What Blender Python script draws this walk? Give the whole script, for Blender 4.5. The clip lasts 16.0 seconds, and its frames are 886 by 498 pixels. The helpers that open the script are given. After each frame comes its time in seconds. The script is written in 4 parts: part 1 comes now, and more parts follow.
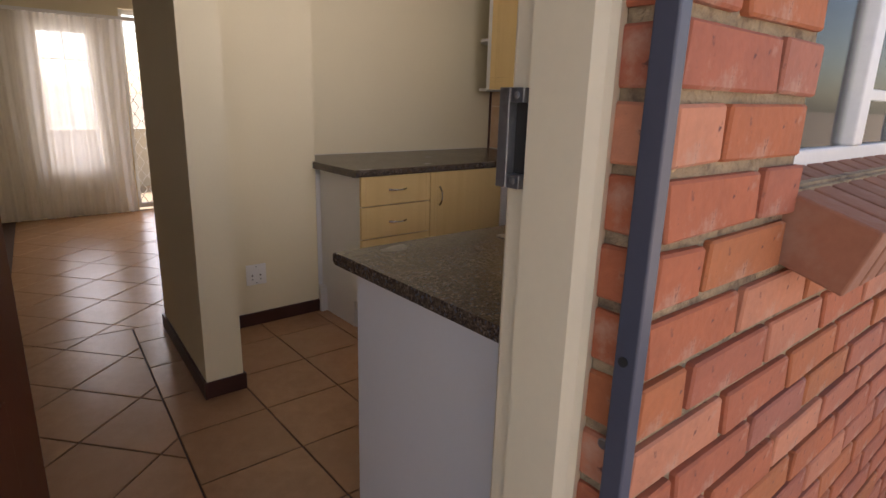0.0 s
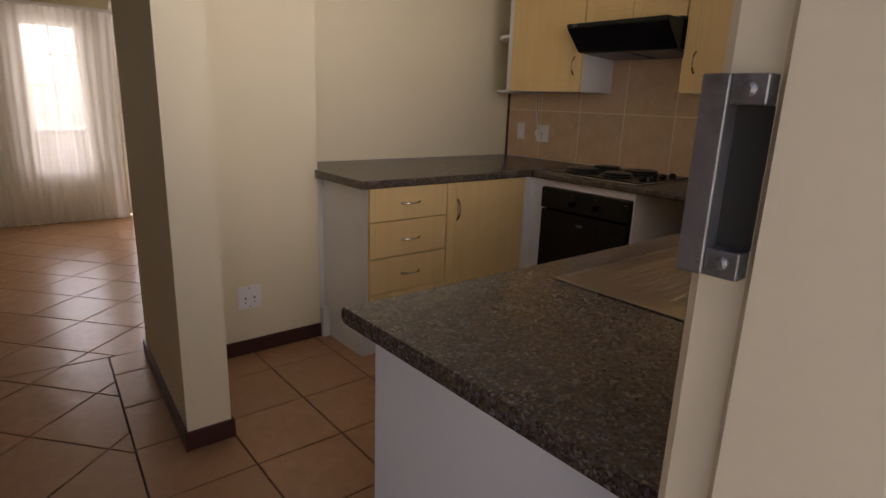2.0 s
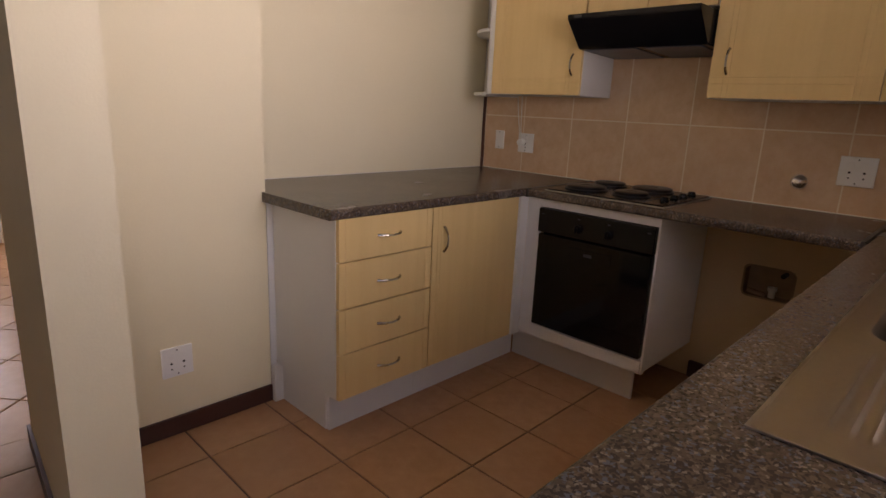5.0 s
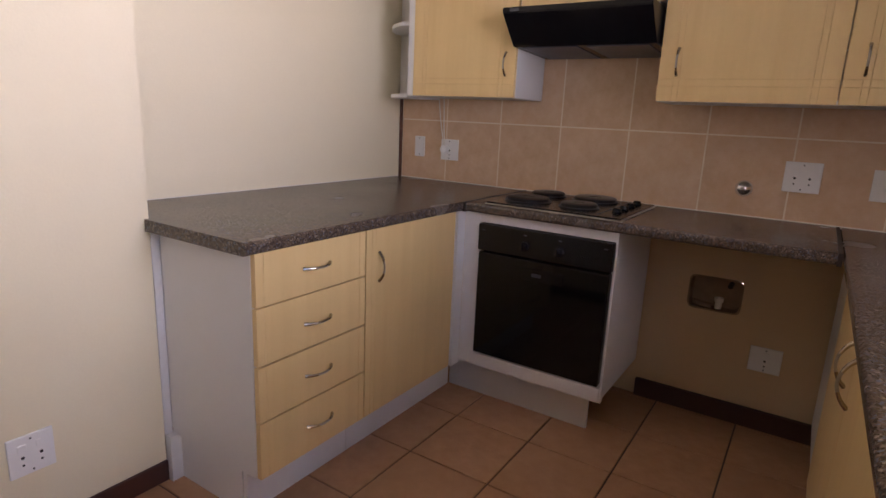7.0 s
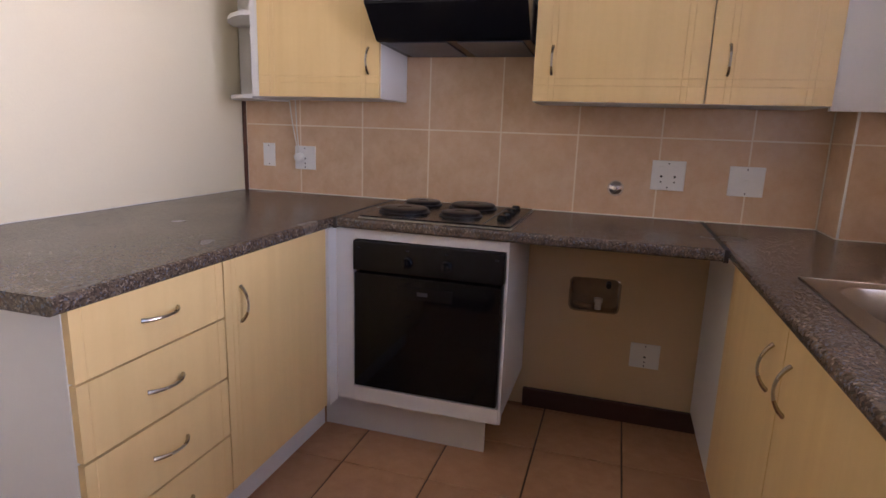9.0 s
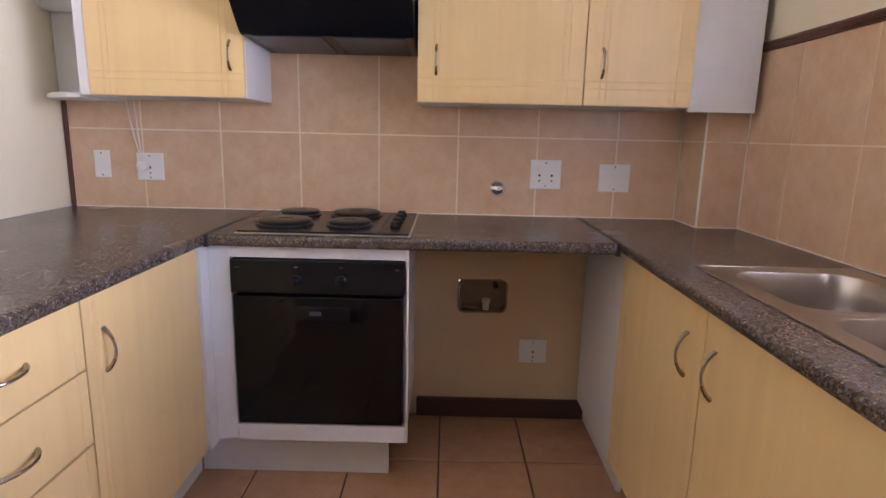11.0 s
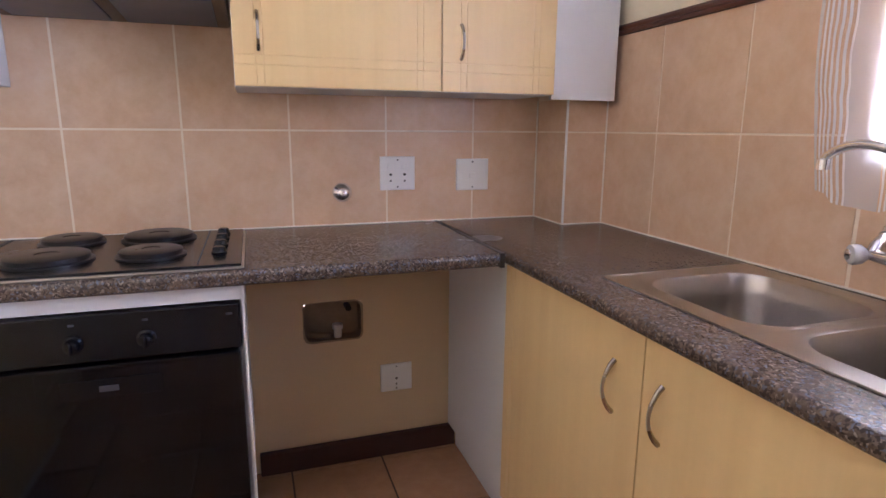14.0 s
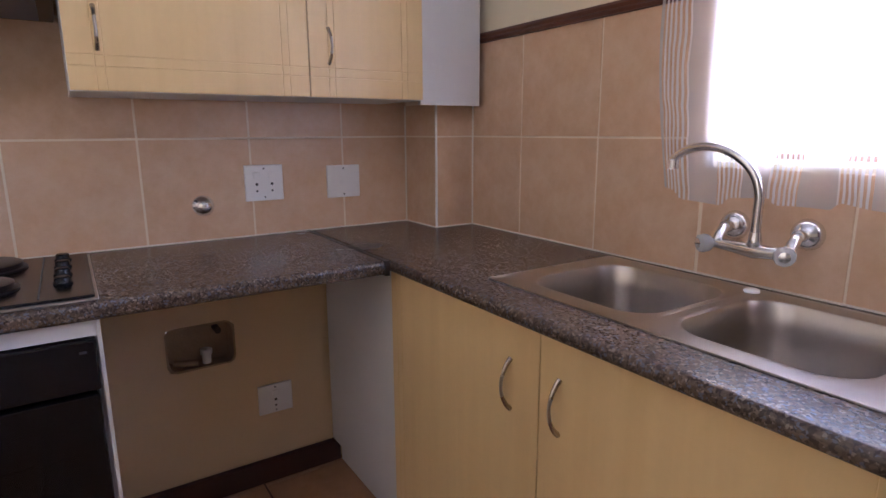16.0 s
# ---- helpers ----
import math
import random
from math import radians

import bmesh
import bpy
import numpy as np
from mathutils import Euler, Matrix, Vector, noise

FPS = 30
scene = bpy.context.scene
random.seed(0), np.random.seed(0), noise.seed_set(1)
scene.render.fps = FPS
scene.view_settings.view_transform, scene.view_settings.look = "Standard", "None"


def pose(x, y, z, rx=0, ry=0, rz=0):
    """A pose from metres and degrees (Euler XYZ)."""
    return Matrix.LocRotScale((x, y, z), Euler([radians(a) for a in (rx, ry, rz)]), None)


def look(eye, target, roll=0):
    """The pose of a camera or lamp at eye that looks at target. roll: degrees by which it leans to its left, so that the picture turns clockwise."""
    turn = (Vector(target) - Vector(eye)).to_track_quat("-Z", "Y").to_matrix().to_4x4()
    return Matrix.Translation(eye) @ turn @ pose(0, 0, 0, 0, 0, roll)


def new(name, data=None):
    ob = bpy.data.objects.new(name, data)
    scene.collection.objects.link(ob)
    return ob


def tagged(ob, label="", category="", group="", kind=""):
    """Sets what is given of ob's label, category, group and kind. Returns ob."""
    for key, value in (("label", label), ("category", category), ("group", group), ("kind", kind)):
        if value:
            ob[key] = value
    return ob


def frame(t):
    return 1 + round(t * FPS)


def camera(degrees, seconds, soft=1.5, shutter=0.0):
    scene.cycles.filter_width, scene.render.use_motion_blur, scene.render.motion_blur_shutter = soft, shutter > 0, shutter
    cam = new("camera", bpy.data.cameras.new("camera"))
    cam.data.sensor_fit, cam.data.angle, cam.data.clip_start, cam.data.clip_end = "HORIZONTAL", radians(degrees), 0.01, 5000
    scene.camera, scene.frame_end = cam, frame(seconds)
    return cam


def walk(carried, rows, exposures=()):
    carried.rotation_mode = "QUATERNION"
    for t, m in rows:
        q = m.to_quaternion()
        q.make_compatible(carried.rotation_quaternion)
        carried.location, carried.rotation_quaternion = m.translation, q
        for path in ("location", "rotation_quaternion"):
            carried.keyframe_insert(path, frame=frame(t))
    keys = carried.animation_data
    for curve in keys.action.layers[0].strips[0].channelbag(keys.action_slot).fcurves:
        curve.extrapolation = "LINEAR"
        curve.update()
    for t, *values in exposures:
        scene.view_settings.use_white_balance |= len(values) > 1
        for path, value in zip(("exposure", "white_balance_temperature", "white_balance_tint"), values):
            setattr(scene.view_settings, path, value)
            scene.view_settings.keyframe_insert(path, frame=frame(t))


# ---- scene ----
cam = camera(75.9, 16.0)
PATH = [
    (0, (0.446, 0.53, 1.264), (1.679, 2.019, 0.753), 1.6),
    (0.5, (0.496, 0.626, 1.271), (1.724, 2.119, 0.759), 1.8),
    (1, (0.529, 0.7, 1.27), (1.757, 2.193, 0.759), 2.0),
    (1.5, (0.566, 0.782, 1.259), (1.798, 2.273, 0.753), 2.0),
    (2, (0.617, 0.875, 1.258), (1.849, 2.368, 0.754), 2.1),
    (2.5, (0.668, 0.963, 1.25), (1.899, 2.458, 0.748), 2.1),
    (3, (0.701, 1.054, 1.26), (1.938, 2.54, 0.748), 2.4),
    (3.5, (0.748, 1.167, 1.265), (1.994, 2.646, 0.757), 2.4),
    (4, (0.768, 1.277, 1.264), (2.049, 2.729, 0.766), 2.5),
    (4.5, (0.804, 1.362, 1.258), (2.143, 2.764, 0.769), 2.5),
    (7, (1.005, 1.824, 1.244), (2.641, 2.88, 0.789), 2.6),
    (7.5, (1.037, 1.865, 1.243), (2.751, 2.797, 0.805), 2.3),
    (8, (1.076, 1.921, 1.231), (2.852, 2.735, 0.805), 2.3),
    (8.5, (1.136, 1.989, 1.23), (2.963, 2.684, 0.809), 2.1),
    (11, (1.266, 2.27, 1.224), (3.227, 2.28, 0.83), 1.3),
    (11.5, (1.302, 2.292, 1.216), (3.261, 2.187, 0.823), 1.0),
    (12, (1.375, 2.318, 1.22), (3.325, 2.119, 0.82), 0.8),
    (12.5, (1.466, 2.337, 1.217), (3.402, 2.039, 0.815), 0.7),
    (13, (1.532, 2.338, 1.227), (3.45, 1.949, 0.816), 0.6),
    (13.5, (1.591, 2.337, 1.229), (3.482, 1.834, 0.815), 0.5),
    (14, (1.656, 2.353, 1.225), (3.512, 1.731, 0.814), 0.4),
    (14.5, (1.693, 2.359, 1.227), (3.499, 1.601, 0.819), 0.2),
    (15, (1.705, 2.375, 1.232), (3.451, 1.489, 0.826), -0.1),
    (15.5, (1.709, 2.391, 1.239), (3.396, 1.396, 0.832), -0.2),
    (16, (1.709, 2.408, 1.238), (3.347, 1.335, 0.832), -0.3),
]
EXPOSURE = [(0.0, 0.80, 7000, 22), (1.5, 0.84, 7000, 22), (3.0, 0.70, 7250, 26), (4.5, 1.10, 7150, 28), (7.0, 1.80, 6050, 31), (9.0, 2.20, 5750, 30), (11.0, 2.72, 5550, 29), (13.0, 2.98, 5400, 29), (14.5, 2.92, 5200, 29), (16.0, 2.40, 5200, 31)]
walk(cam, [(t, look(eye, target, roll)) for t, eye, target, roll in PATH], EXPOSURE)

# ---- world, sun and large lights ----
world = bpy.data.worlds.new("sky")
scene.world = world
world.use_nodes = True
wn = world.node_tree
wn.nodes.clear()
sky = wn.nodes.new("ShaderNodeTexSky")
sky.sky_type = "NISHITA"
sky.sun_disc = False
sky.sun_elevation = radians(50)
sky.sun_rotation = radians(20)
bg = wn.nodes.new("ShaderNodeBackground")
bg.inputs["Strength"].default_value = 0.15
wo = wn.nodes.new("ShaderNodeOutputWorld")
wn.links.new(sky.outputs[0], bg.inputs[0])
wn.links.new(bg.outputs[0], wo.inputs[0])

sun_data = bpy.data.lights.new("sun", "SUN")
sun_data.energy = 5.0
sun_data.angle = radians(0.53)
sun_data.color = (1.0, 0.94, 0.85)
sun = new("sun", sun_data)
sun.matrix_world = look((5.5, 15.1, 19.1), (0, 0, 0))


def window_light(name, eye, target, w, h, watts, colour, spread=180):
    data = bpy.data.lights.new(name, "AREA")
    data.shape, data.size, data.size_y = "RECTANGLE", w, h
    data.energy, data.color = watts, colour
    data.spread = radians(spread)
    ob = new(name, data)
    ob.matrix_world = look(eye, target)
    return ob


window_light("kitchen_window_daylight", (1.92, 0.985, 1.60), (1.98, 3.0, 2.10), 1.08, 0.84, 7.2, (0.96, 0.96, 1.0), 90)
window_light("living_window_daylight", (1.26, 7.355, 1.15), (1.26, 5.0, 1.15), 0.44, 1.3, 3.0, (0.95, 0.97, 1.0))
window_light("living_door_daylight", (2.40, 7.34, 1.05), (2.40, 5.0, 1.05), 1.2, 1.95, 11, (0.95, 0.97, 1.0))


# ---- materials ----
def mat(name, colour, rough=0.5, metal=0.0, var=0.08, scale=6.0, fine=60.0, bump=0.05, fine_var=0.04, rnd=0.0, spec=0.5, coat=0.0, detail_dist=0.004, rough_var=0.08):
    m = bpy.data.materials.new(name)
    m.use_nodes = True
    nt = m.node_tree
    b = nt.nodes["Principled BSDF"]
    b.inputs["Metallic"].default_value = metal
    b.inputs["Specular IOR Level"].default_value = spec
    b.inputs["Coat Weight"].default_value = coat
    tc = nt.nodes.new("ShaderNodeTexCoord")
    vec = tc.outputs["Object"]
    if rnd:
        oi = nt.nodes.new("ShaderNodeObjectInfo")
        off = nt.nodes.new("ShaderNodeVectorMath")
        off.operation = "MULTIPLY_ADD"
        comb = nt.nodes.new("ShaderNodeCombineXYZ")
        for i in range(3):
            nt.links.new(oi.outputs["Random"], comb.inputs[i])
        nt.links.new(comb.outputs[0], off.inputs[0])
        off.inputs[1].default_value = (13.7, 31.1, 7.9)
        nt.links.new(vec, off.inputs[2])
        vec = off.outputs[0]
    n1 = nt.nodes.new("ShaderNodeTexNoise")
    n1.inputs["Scale"].default_value = scale
    n1.inputs["Detail"].default_value = 4
    n2 = nt.nodes.new("ShaderNodeTexNoise")
    n2.inputs["Scale"].default_value = fine
    n2.inputs["Detail"].default_value = 5
    nt.links.new(vec, n1.inputs["Vector"])
    nt.links.new(vec, n2.inputs["Vector"])
    hsv = nt.nodes.new("ShaderNodeHueSaturation")
    hsv.inputs["Color"].default_value = (*colour, 1)

    def scaled(src, amount, base):
        k = nt.nodes.new("ShaderNodeMath")
        k.operation = "MULTIPLY_ADD"
        nt.links.new(src, k.inputs[0])
        k.inputs[1].default_value = amount
        k.inputs[2].default_value = base - amount / 2
        return k.outputs[0]

    v = scaled(n1.outputs["Fac"], var * 3, 1.0)
    v2 = scaled(n2.outputs["Fac"], fine_var * 3, 1.0)
    mul = nt.nodes.new("ShaderNodeMath")
    mul.operation = "MULTIPLY"
    nt.links.new(v, mul.inputs[0])
    nt.links.new(v2, mul.inputs[1])
    val = mul.outputs[0]
    if rnd:
        r = scaled(oi.outputs["Random"], rnd, 1.0)
        mul2 = nt.nodes.new("ShaderNodeMath")
        mul2.operation = "MULTIPLY"
        nt.links.new(val, mul2.inputs[0])
        nt.links.new(r, mul2.inputs[1])
        val = mul2.outputs[0]
    nt.links.new(val, hsv.inputs["Value"])
    nt.links.new(hsv.outputs["Color"], b.inputs["Base Color"])
    nt.links.new(scaled(n1.outputs["Fac"], rough_var * 2, rough), b.inputs["Roughness"])
    if bump:
        bp = nt.nodes.new("ShaderNodeBump")
        bp.inputs["Strength"].default_value = bump
        bp.inputs["Distance"].default_value = detail_dist
        nt.links.new(n2.outputs["Fac"], bp.inputs["Height"])
        nt.links.new(bp.outputs["Normal"], b.inputs["Normal"])
    return m


def tinted(m, colour, scale, lo=0.45, hi=0.7, stretch=(1, 1, 1)):
    """Lays a second colour over a material in soft patches of the given scale."""
    nt = m.node_tree
    b = nt.nodes["Principled BSDF"]
    link = b.inputs["Base Color"].links[0]
    src = link.from_socket
    tc = nt.nodes.new("ShaderNodeTexCoord")
    mp = nt.nodes.new("ShaderNodeMapping")
    mp.inputs["Scale"].default_value = stretch
    n = nt.nodes.new("ShaderNodeTexNoise")
    n.inputs["Scale"].default_value = scale
    n.inputs["Detail"].default_value = 6
    n.inputs["Roughness"].default_value = 0.65
    ramp = nt.nodes.new("ShaderNodeMapRange")
    ramp.inputs["From Min"].default_value = lo
    ramp.inputs["From Max"].default_value = hi
    mix = nt.nodes.new("ShaderNodeMix")
    mix.data_type = "RGBA"
    mix.inputs["B"].default_value = (*colour, 1)
    nt.links.new(tc.outputs["Object"], mp.inputs["Vector"])
    nt.links.new(mp.outputs[0], n.inputs["Vector"])
    nt.links.new(n.outputs["Fac"], ramp.inputs["Value"])
    nt.links.new(ramp.outputs["Result"], mix.inputs["Factor"])
    nt.links.new(src, mix.inputs["A"])
    nt.links.new(mix.outputs["Result"], b.inputs["Base Color"])
    return m


M_WALL = mat("cream_wall_paint", (0.82, 0.735, 0.525), 0.75, var=0.03, scale=1.6, fine=140, bump=0.12, fine_var=0.015)
M_CEIL = mat("white_ceiling", (0.78, 0.77, 0.73), 0.85, var=0.02, scale=2, fine=120, bump=0.08, fine_var=0.01)
M_GROUT_FLOOR = mat("dark_floor_grout", (0.085, 0.05, 0.035), 0.9, var=0.15, scale=5, fine=150, bump=0.3)
M_FLOOR = tinted(mat("terracotta_floor_tile", (0.48, 0.27, 0.145), 0.24, var=0.05, scale=9.0, fine=17, bump=0.30, fine_var=0.04, detail_dist=0.006, rnd=0.12, rough_var=0.0), (0.42, 0.225, 0.115), 14, 0.35, 0.75)
M_WTILE = tinted(mat("beige_wall_tile", (0.655, 0.425, 0.25), 0.28, var=0.03, scale=14, fine=60, bump=0.0, fine_var=0.03, rnd=0.08, rough_var=0.0), (0.74, 0.54, 0.365), 11, 0.36, 0.72)
M_OCHRE = mat("ochre_wall", (0.68, 0.51, 0.30), 0.8, var=0.05, scale=3, fine=120, bump=0.1, fine_var=0.02)
M_GROUT_WALL = mat("pale_wall_grout", (0.84, 0.72, 0.56), 0.85, var=0.08, scale=6, fine=120, bump=0.1)
M_SEAL = mat("pale_sealant", (0.82, 0.76, 0.66), 0.5, bump=0.0)
M_WHITE = mat("white_melamine", (0.74, 0.73, 0.72), 0.45, var=0.03, scale=3, fine=90, bump=0.03, fine_var=0.01)
M_WOOD = mat("pale_maple_foil", (0.80, 0.585, 0.270), 0.38, var=0.06, scale=3.0, fine=60, bump=0.02, fine_var=0.02)
M_BASE = mat("dark_brown_skirting", (0.060, 0.022, 0.016), 0.4, var=0.15, scale=5, fine=70, bump=0.08)
M_BROWN_TRIM = mat("brown_wood_trim", (0.115, 0.045, 0.028), 0.35, var=0.15, scale=6, fine=60, bump=0.08)
M_CHROME = mat("chrome", (0.78, 0.77, 0.76), 0.17, metal=1.0, var=0.03, scale=20, fine=200, bump=0.0, rough_var=0.03)
M_NICKEL = mat("brushed_nickel", (0.44, 0.39, 0.33), 0.27, metal=1.0, var=0.03, scale=20, fine=200, bump=0.02)
M_STEEL = mat("brushed_stainless", (0.46, 0.425, 0.385), 0.29, metal=1.0, var=0.05, scale=3, fine=90, bump=0.02, rough_var=0.02)
M_BLACK = mat("black_enamel", (0.006, 0.006, 0.008), 0.22, var=0.1, scale=5, fine=120, bump=0.01, spec=0.3, rough_var=0.02)
M_GLASSBLACK = mat("black_oven_glass", (0.004, 0.004, 0.005), 0.07, var=0.05, scale=5, fine=120, bump=0.0, spec=0.3, rough_var=0.05)
M_IRON = mat("black_cast_iron", (0.007, 0.006, 0.007), 0.30, var=0.2, scale=12, fine=120, bump=0.05)
M_PLASTIC = mat("white_plastic", (0.86, 0.85, 0.83), 0.35, var=0.02, scale=8, fine=120, bump=0.0, fine_var=0.01)
M_DARK = mat("dark_pipe_and_hole_shade", (0.02, 0.018, 0.016), 0.6, bump=0.0)
M_BADGE = mat("grey_badge", (0.05, 0.05, 0.055), 0.45, bump=0.0)
M_CORD = mat("white_cord", (0.75, 0.72, 0.66), 0.5, bump=0.0)
M_FRAME = mat("cream_frame_paint", (0.80, 0.69, 0.49), 0.45, var=0.04, scale=4, fine=70, bump=0.05, fine_var=0.02)
M_GATE = mat("blue_grey_gate_paint", (0.075, 0.078, 0.105), 0.38, var=0.08, scale=10, fine=120, bump=0.04)
M_GALV = tinted(mat("galvanised_strike", (0.36, 0.36, 0.36), 0.42, metal=0.85, var=0.15, scale=18, fine=160, bump=0.05), (0.20, 0.19, 0.18), 22, 0.45, 0.7)
M_DOORWOOD = mat("dark_mahogany_door", (0.085, 0.026, 0.014), 0.35, var=0.2, scale=4, fine=50, bump=0.05)
M_MORTAR = tinted(mat("sandy_mortar", (0.38, 0.285, 0.175), 0.95, var=0.22, scale=22, fine=110, bump=0.9, fine_var=0.12, detail_dist=0.010), (0.17, 0.115, 0.075), 17, 0.50, 0.66)
M_BRICK = tinted(tinted(mat("red_face_brick", (0.46, 0.155, 0.075), 0.8, var=0.14, scale=11, fine=70, bump=0.40, fine_var=0.10, rnd=0.40, detail_dist=0.005), (0.56, 0.36, 0.26), 9, 0.54, 0.74), (0.16, 0.06, 0.045), 42, 0.62, 0.70)
M_GARDEN = mat("white_garden_wall", (0.64, 0.60, 0.52), 0.85, var=0.04, scale=2, fine=60, bump=0.1)
M_SILLBRICK = tinted(mat("brown_sill_brick", (0.30, 0.125, 0.068), 0.8, var=0.12, scale=9, fine=90, bump=0.35, fine_var=0.08, rnd=0.2), (0.36, 0.195, 0.125), 10, 0.45, 0.7)
M_WINFRAME = mat("white_window_paint", (0.78, 0.77, 0.74), 0.4, var=0.05, scale=8, fine=80, bump=0.06)
M_PAVE = mat("concrete_paving", (0.56, 0.52, 0.46), 0.9, var=0.12, scale=3, fine=80, bump=0.3)
M_GROUND = mat("dry_ground", (0.40, 0.33, 0.24), 0.95, var=0.15, scale=1.5, fine=30, bump=0.4)
M_HOLE = mat("raw_plaster_hole", (0.34, 0.24, 0.15), 0.9, var=0.2, scale=20, fine=120, bump=0.5)
M_PVC = mat("grey_pvc_pipe", (0.72, 0.68, 0.60), 0.4, bump=0.0)
M_JOINT = mat("dark_joint_strip", (0.022, 0.015, 0.012), 0.5, var=0.1, scale=20, fine=150, bump=0.03)

# the bricks' own colours, from orange to purple-brown
nt = M_BRICK.node_tree
hs = [n for n in nt.nodes if n.bl_idname == "ShaderNodeHueSaturation"][0]
oi = [n for n in nt.nodes if n.bl_idname == "ShaderNodeObjectInfo"][0]
cr = nt.nodes.new("ShaderNodeValToRGB")
el = cr.color_ramp.elements
el[0].position, el[0].color = 0.0, (0.56, 0.190, 0.070, 1)
el[1].position, el[1].color = 1.0, (0.27, 0.085, 0.060, 1)
for p, c in ((0.30, (0.50, 0.145, 0.060, 1)), (0.55, (0.40, 0.125, 0.070, 1)), (0.80, (0.54, 0.22, 0.12, 1))):
    el.new(p).color = c
nt.links.new(oi.outputs["Random"], cr.inputs[0])
nt.links.new(cr.outputs[0], hs.inputs["Color"])

# wood grain, long and vertical, for the cabinet fronts
nt = M_WOOD.node_tree
b = nt.nodes["Principled BSDF"]
src = b.inputs["Base Color"].links[0].from_socket
tc = nt.nodes.new("ShaderNodeTexCoord")
mp = nt.nodes.new("ShaderNodeMapping")
mp.inputs["Scale"].default_value = (15, 15, 0.9)
gn = nt.nodes.new("ShaderNodeTexNoise")
gn.inputs["Scale"].default_value = 1.0
gn.inputs["Detail"].default_value = 5
gn.inputs["Roughness"].default_value = 0.6
ramp = nt.nodes.new("ShaderNodeMapRange")
ramp.inputs["From Min"].default_value, ramp.inputs["From Max"].default_value = 0.30, 0.78
ramp.inputs["To Max"].default_value = 0.36
mix = nt.nodes.new("ShaderNodeMix")
mix.data_type = "RGBA"
mix.inputs["B"].default_value = (0.60, 0.38, 0.15, 1)
nt.links.new(tc.outputs["Object"], mp.inputs["Vector"])
nt.links.new(mp.outputs[0], gn.inputs["Vector"])
nt.links.new(gn.outputs["Fac"], ramp.inputs["Value"])
nt.links.new(ramp.outputs["Result"], mix.inputs["Factor"])
nt.links.new(src, mix.inputs["A"])
nt.links.new(mix.outputs["Result"], b.inputs["Base Color"])


def speckled(name):
    """Granite-look laminate: dark ground with grey, brown and pale flecks."""
    m = bpy.data.materials.new(name)
    m.use_nodes = True
    nt = m.node_tree
    b = nt.nodes["Principled BSDF"]
    tc = nt.nodes.new("ShaderNodeTexCoord")
    vor = nt.nodes.new("ShaderNodeTexVoronoi")
    vor.inputs["Scale"].default_value = 240
    warp = nt.nodes.new("ShaderNodeTexNoise")
    warp.inputs["Scale"].default_value = 120
    warp.inputs["Detail"].default_value = 3
    add = nt.nodes.new("ShaderNodeVectorMath")
    add.operation = "MULTIPLY_ADD"
    add.inputs[1].default_value = (0.012, 0.012, 0.012)
    nt.links.new(warp.outputs["Color"], add.inputs[0])
    nt.links.new(tc.outputs["Object"], add.inputs[2])
    nt.links.new(tc.outputs["Object"], warp.inputs["Vector"])
    nt.links.new(add.outputs[0], vor.inputs["Vector"])
    sep = nt.nodes.new("ShaderNodeSeparateColor")
    nt.links.new(vor.outputs["Color"], sep.inputs[0])
    cr = nt.nodes.new("ShaderNodeValToRGB")
    cr.color_ramp.interpolation = "CONSTANT"
    el = cr.color_ramp.elements
    el[0].position, el[0].color = 0.0, (0.046, 0.034, 0.027, 1)
    el[1].position, el[1].color = 0.30, (0.088, 0.062, 0.044, 1)
    for p, c in ((0.54, (0.108, 0.079, 0.057, 1)), (0.73, (0.14, 0.105, 0.078, 1)), (0.84, (0.112, 0.116, 0.138, 1)), (0.935, (0.225, 0.182, 0.145, 1))):
        e = el.new(p)
        e.color = c
    nt.links.new(sep.outputs[0], cr.inputs[0])
    big = nt.nodes.new("ShaderNodeTexNoise")
    big.inputs["Scale"].default_value = 5
    nt.links.new(tc.outputs["Object"], big.inputs["Vector"])
    mr = nt.nodes.new("ShaderNodeMapRange")
    mr.inputs["To Min"].default_value, mr.inputs["To Max"].default_value = 0.22, 0.30
    nt.links.new(big.outputs["Fac"], mr.inputs["Value"])
    nt.links.new(mr.outputs["Result"], b.inputs["Roughness"])
    nt.links.new(cr.outputs[0], b.inputs["Base Color"])
    bp = nt.nodes.new("ShaderNodeBump")
    bp.inputs["Strength"].default_value = 0.004
    bp.inputs["Distance"].default_value = 0.002
    nt.links.new(warp.outputs["Fac"], bp.inputs["Height"])
    nt.links.new(bp.outputs["Normal"], b.inputs["Normal"])
    return m


M_TOP = speckled("speckled_granite_laminate")


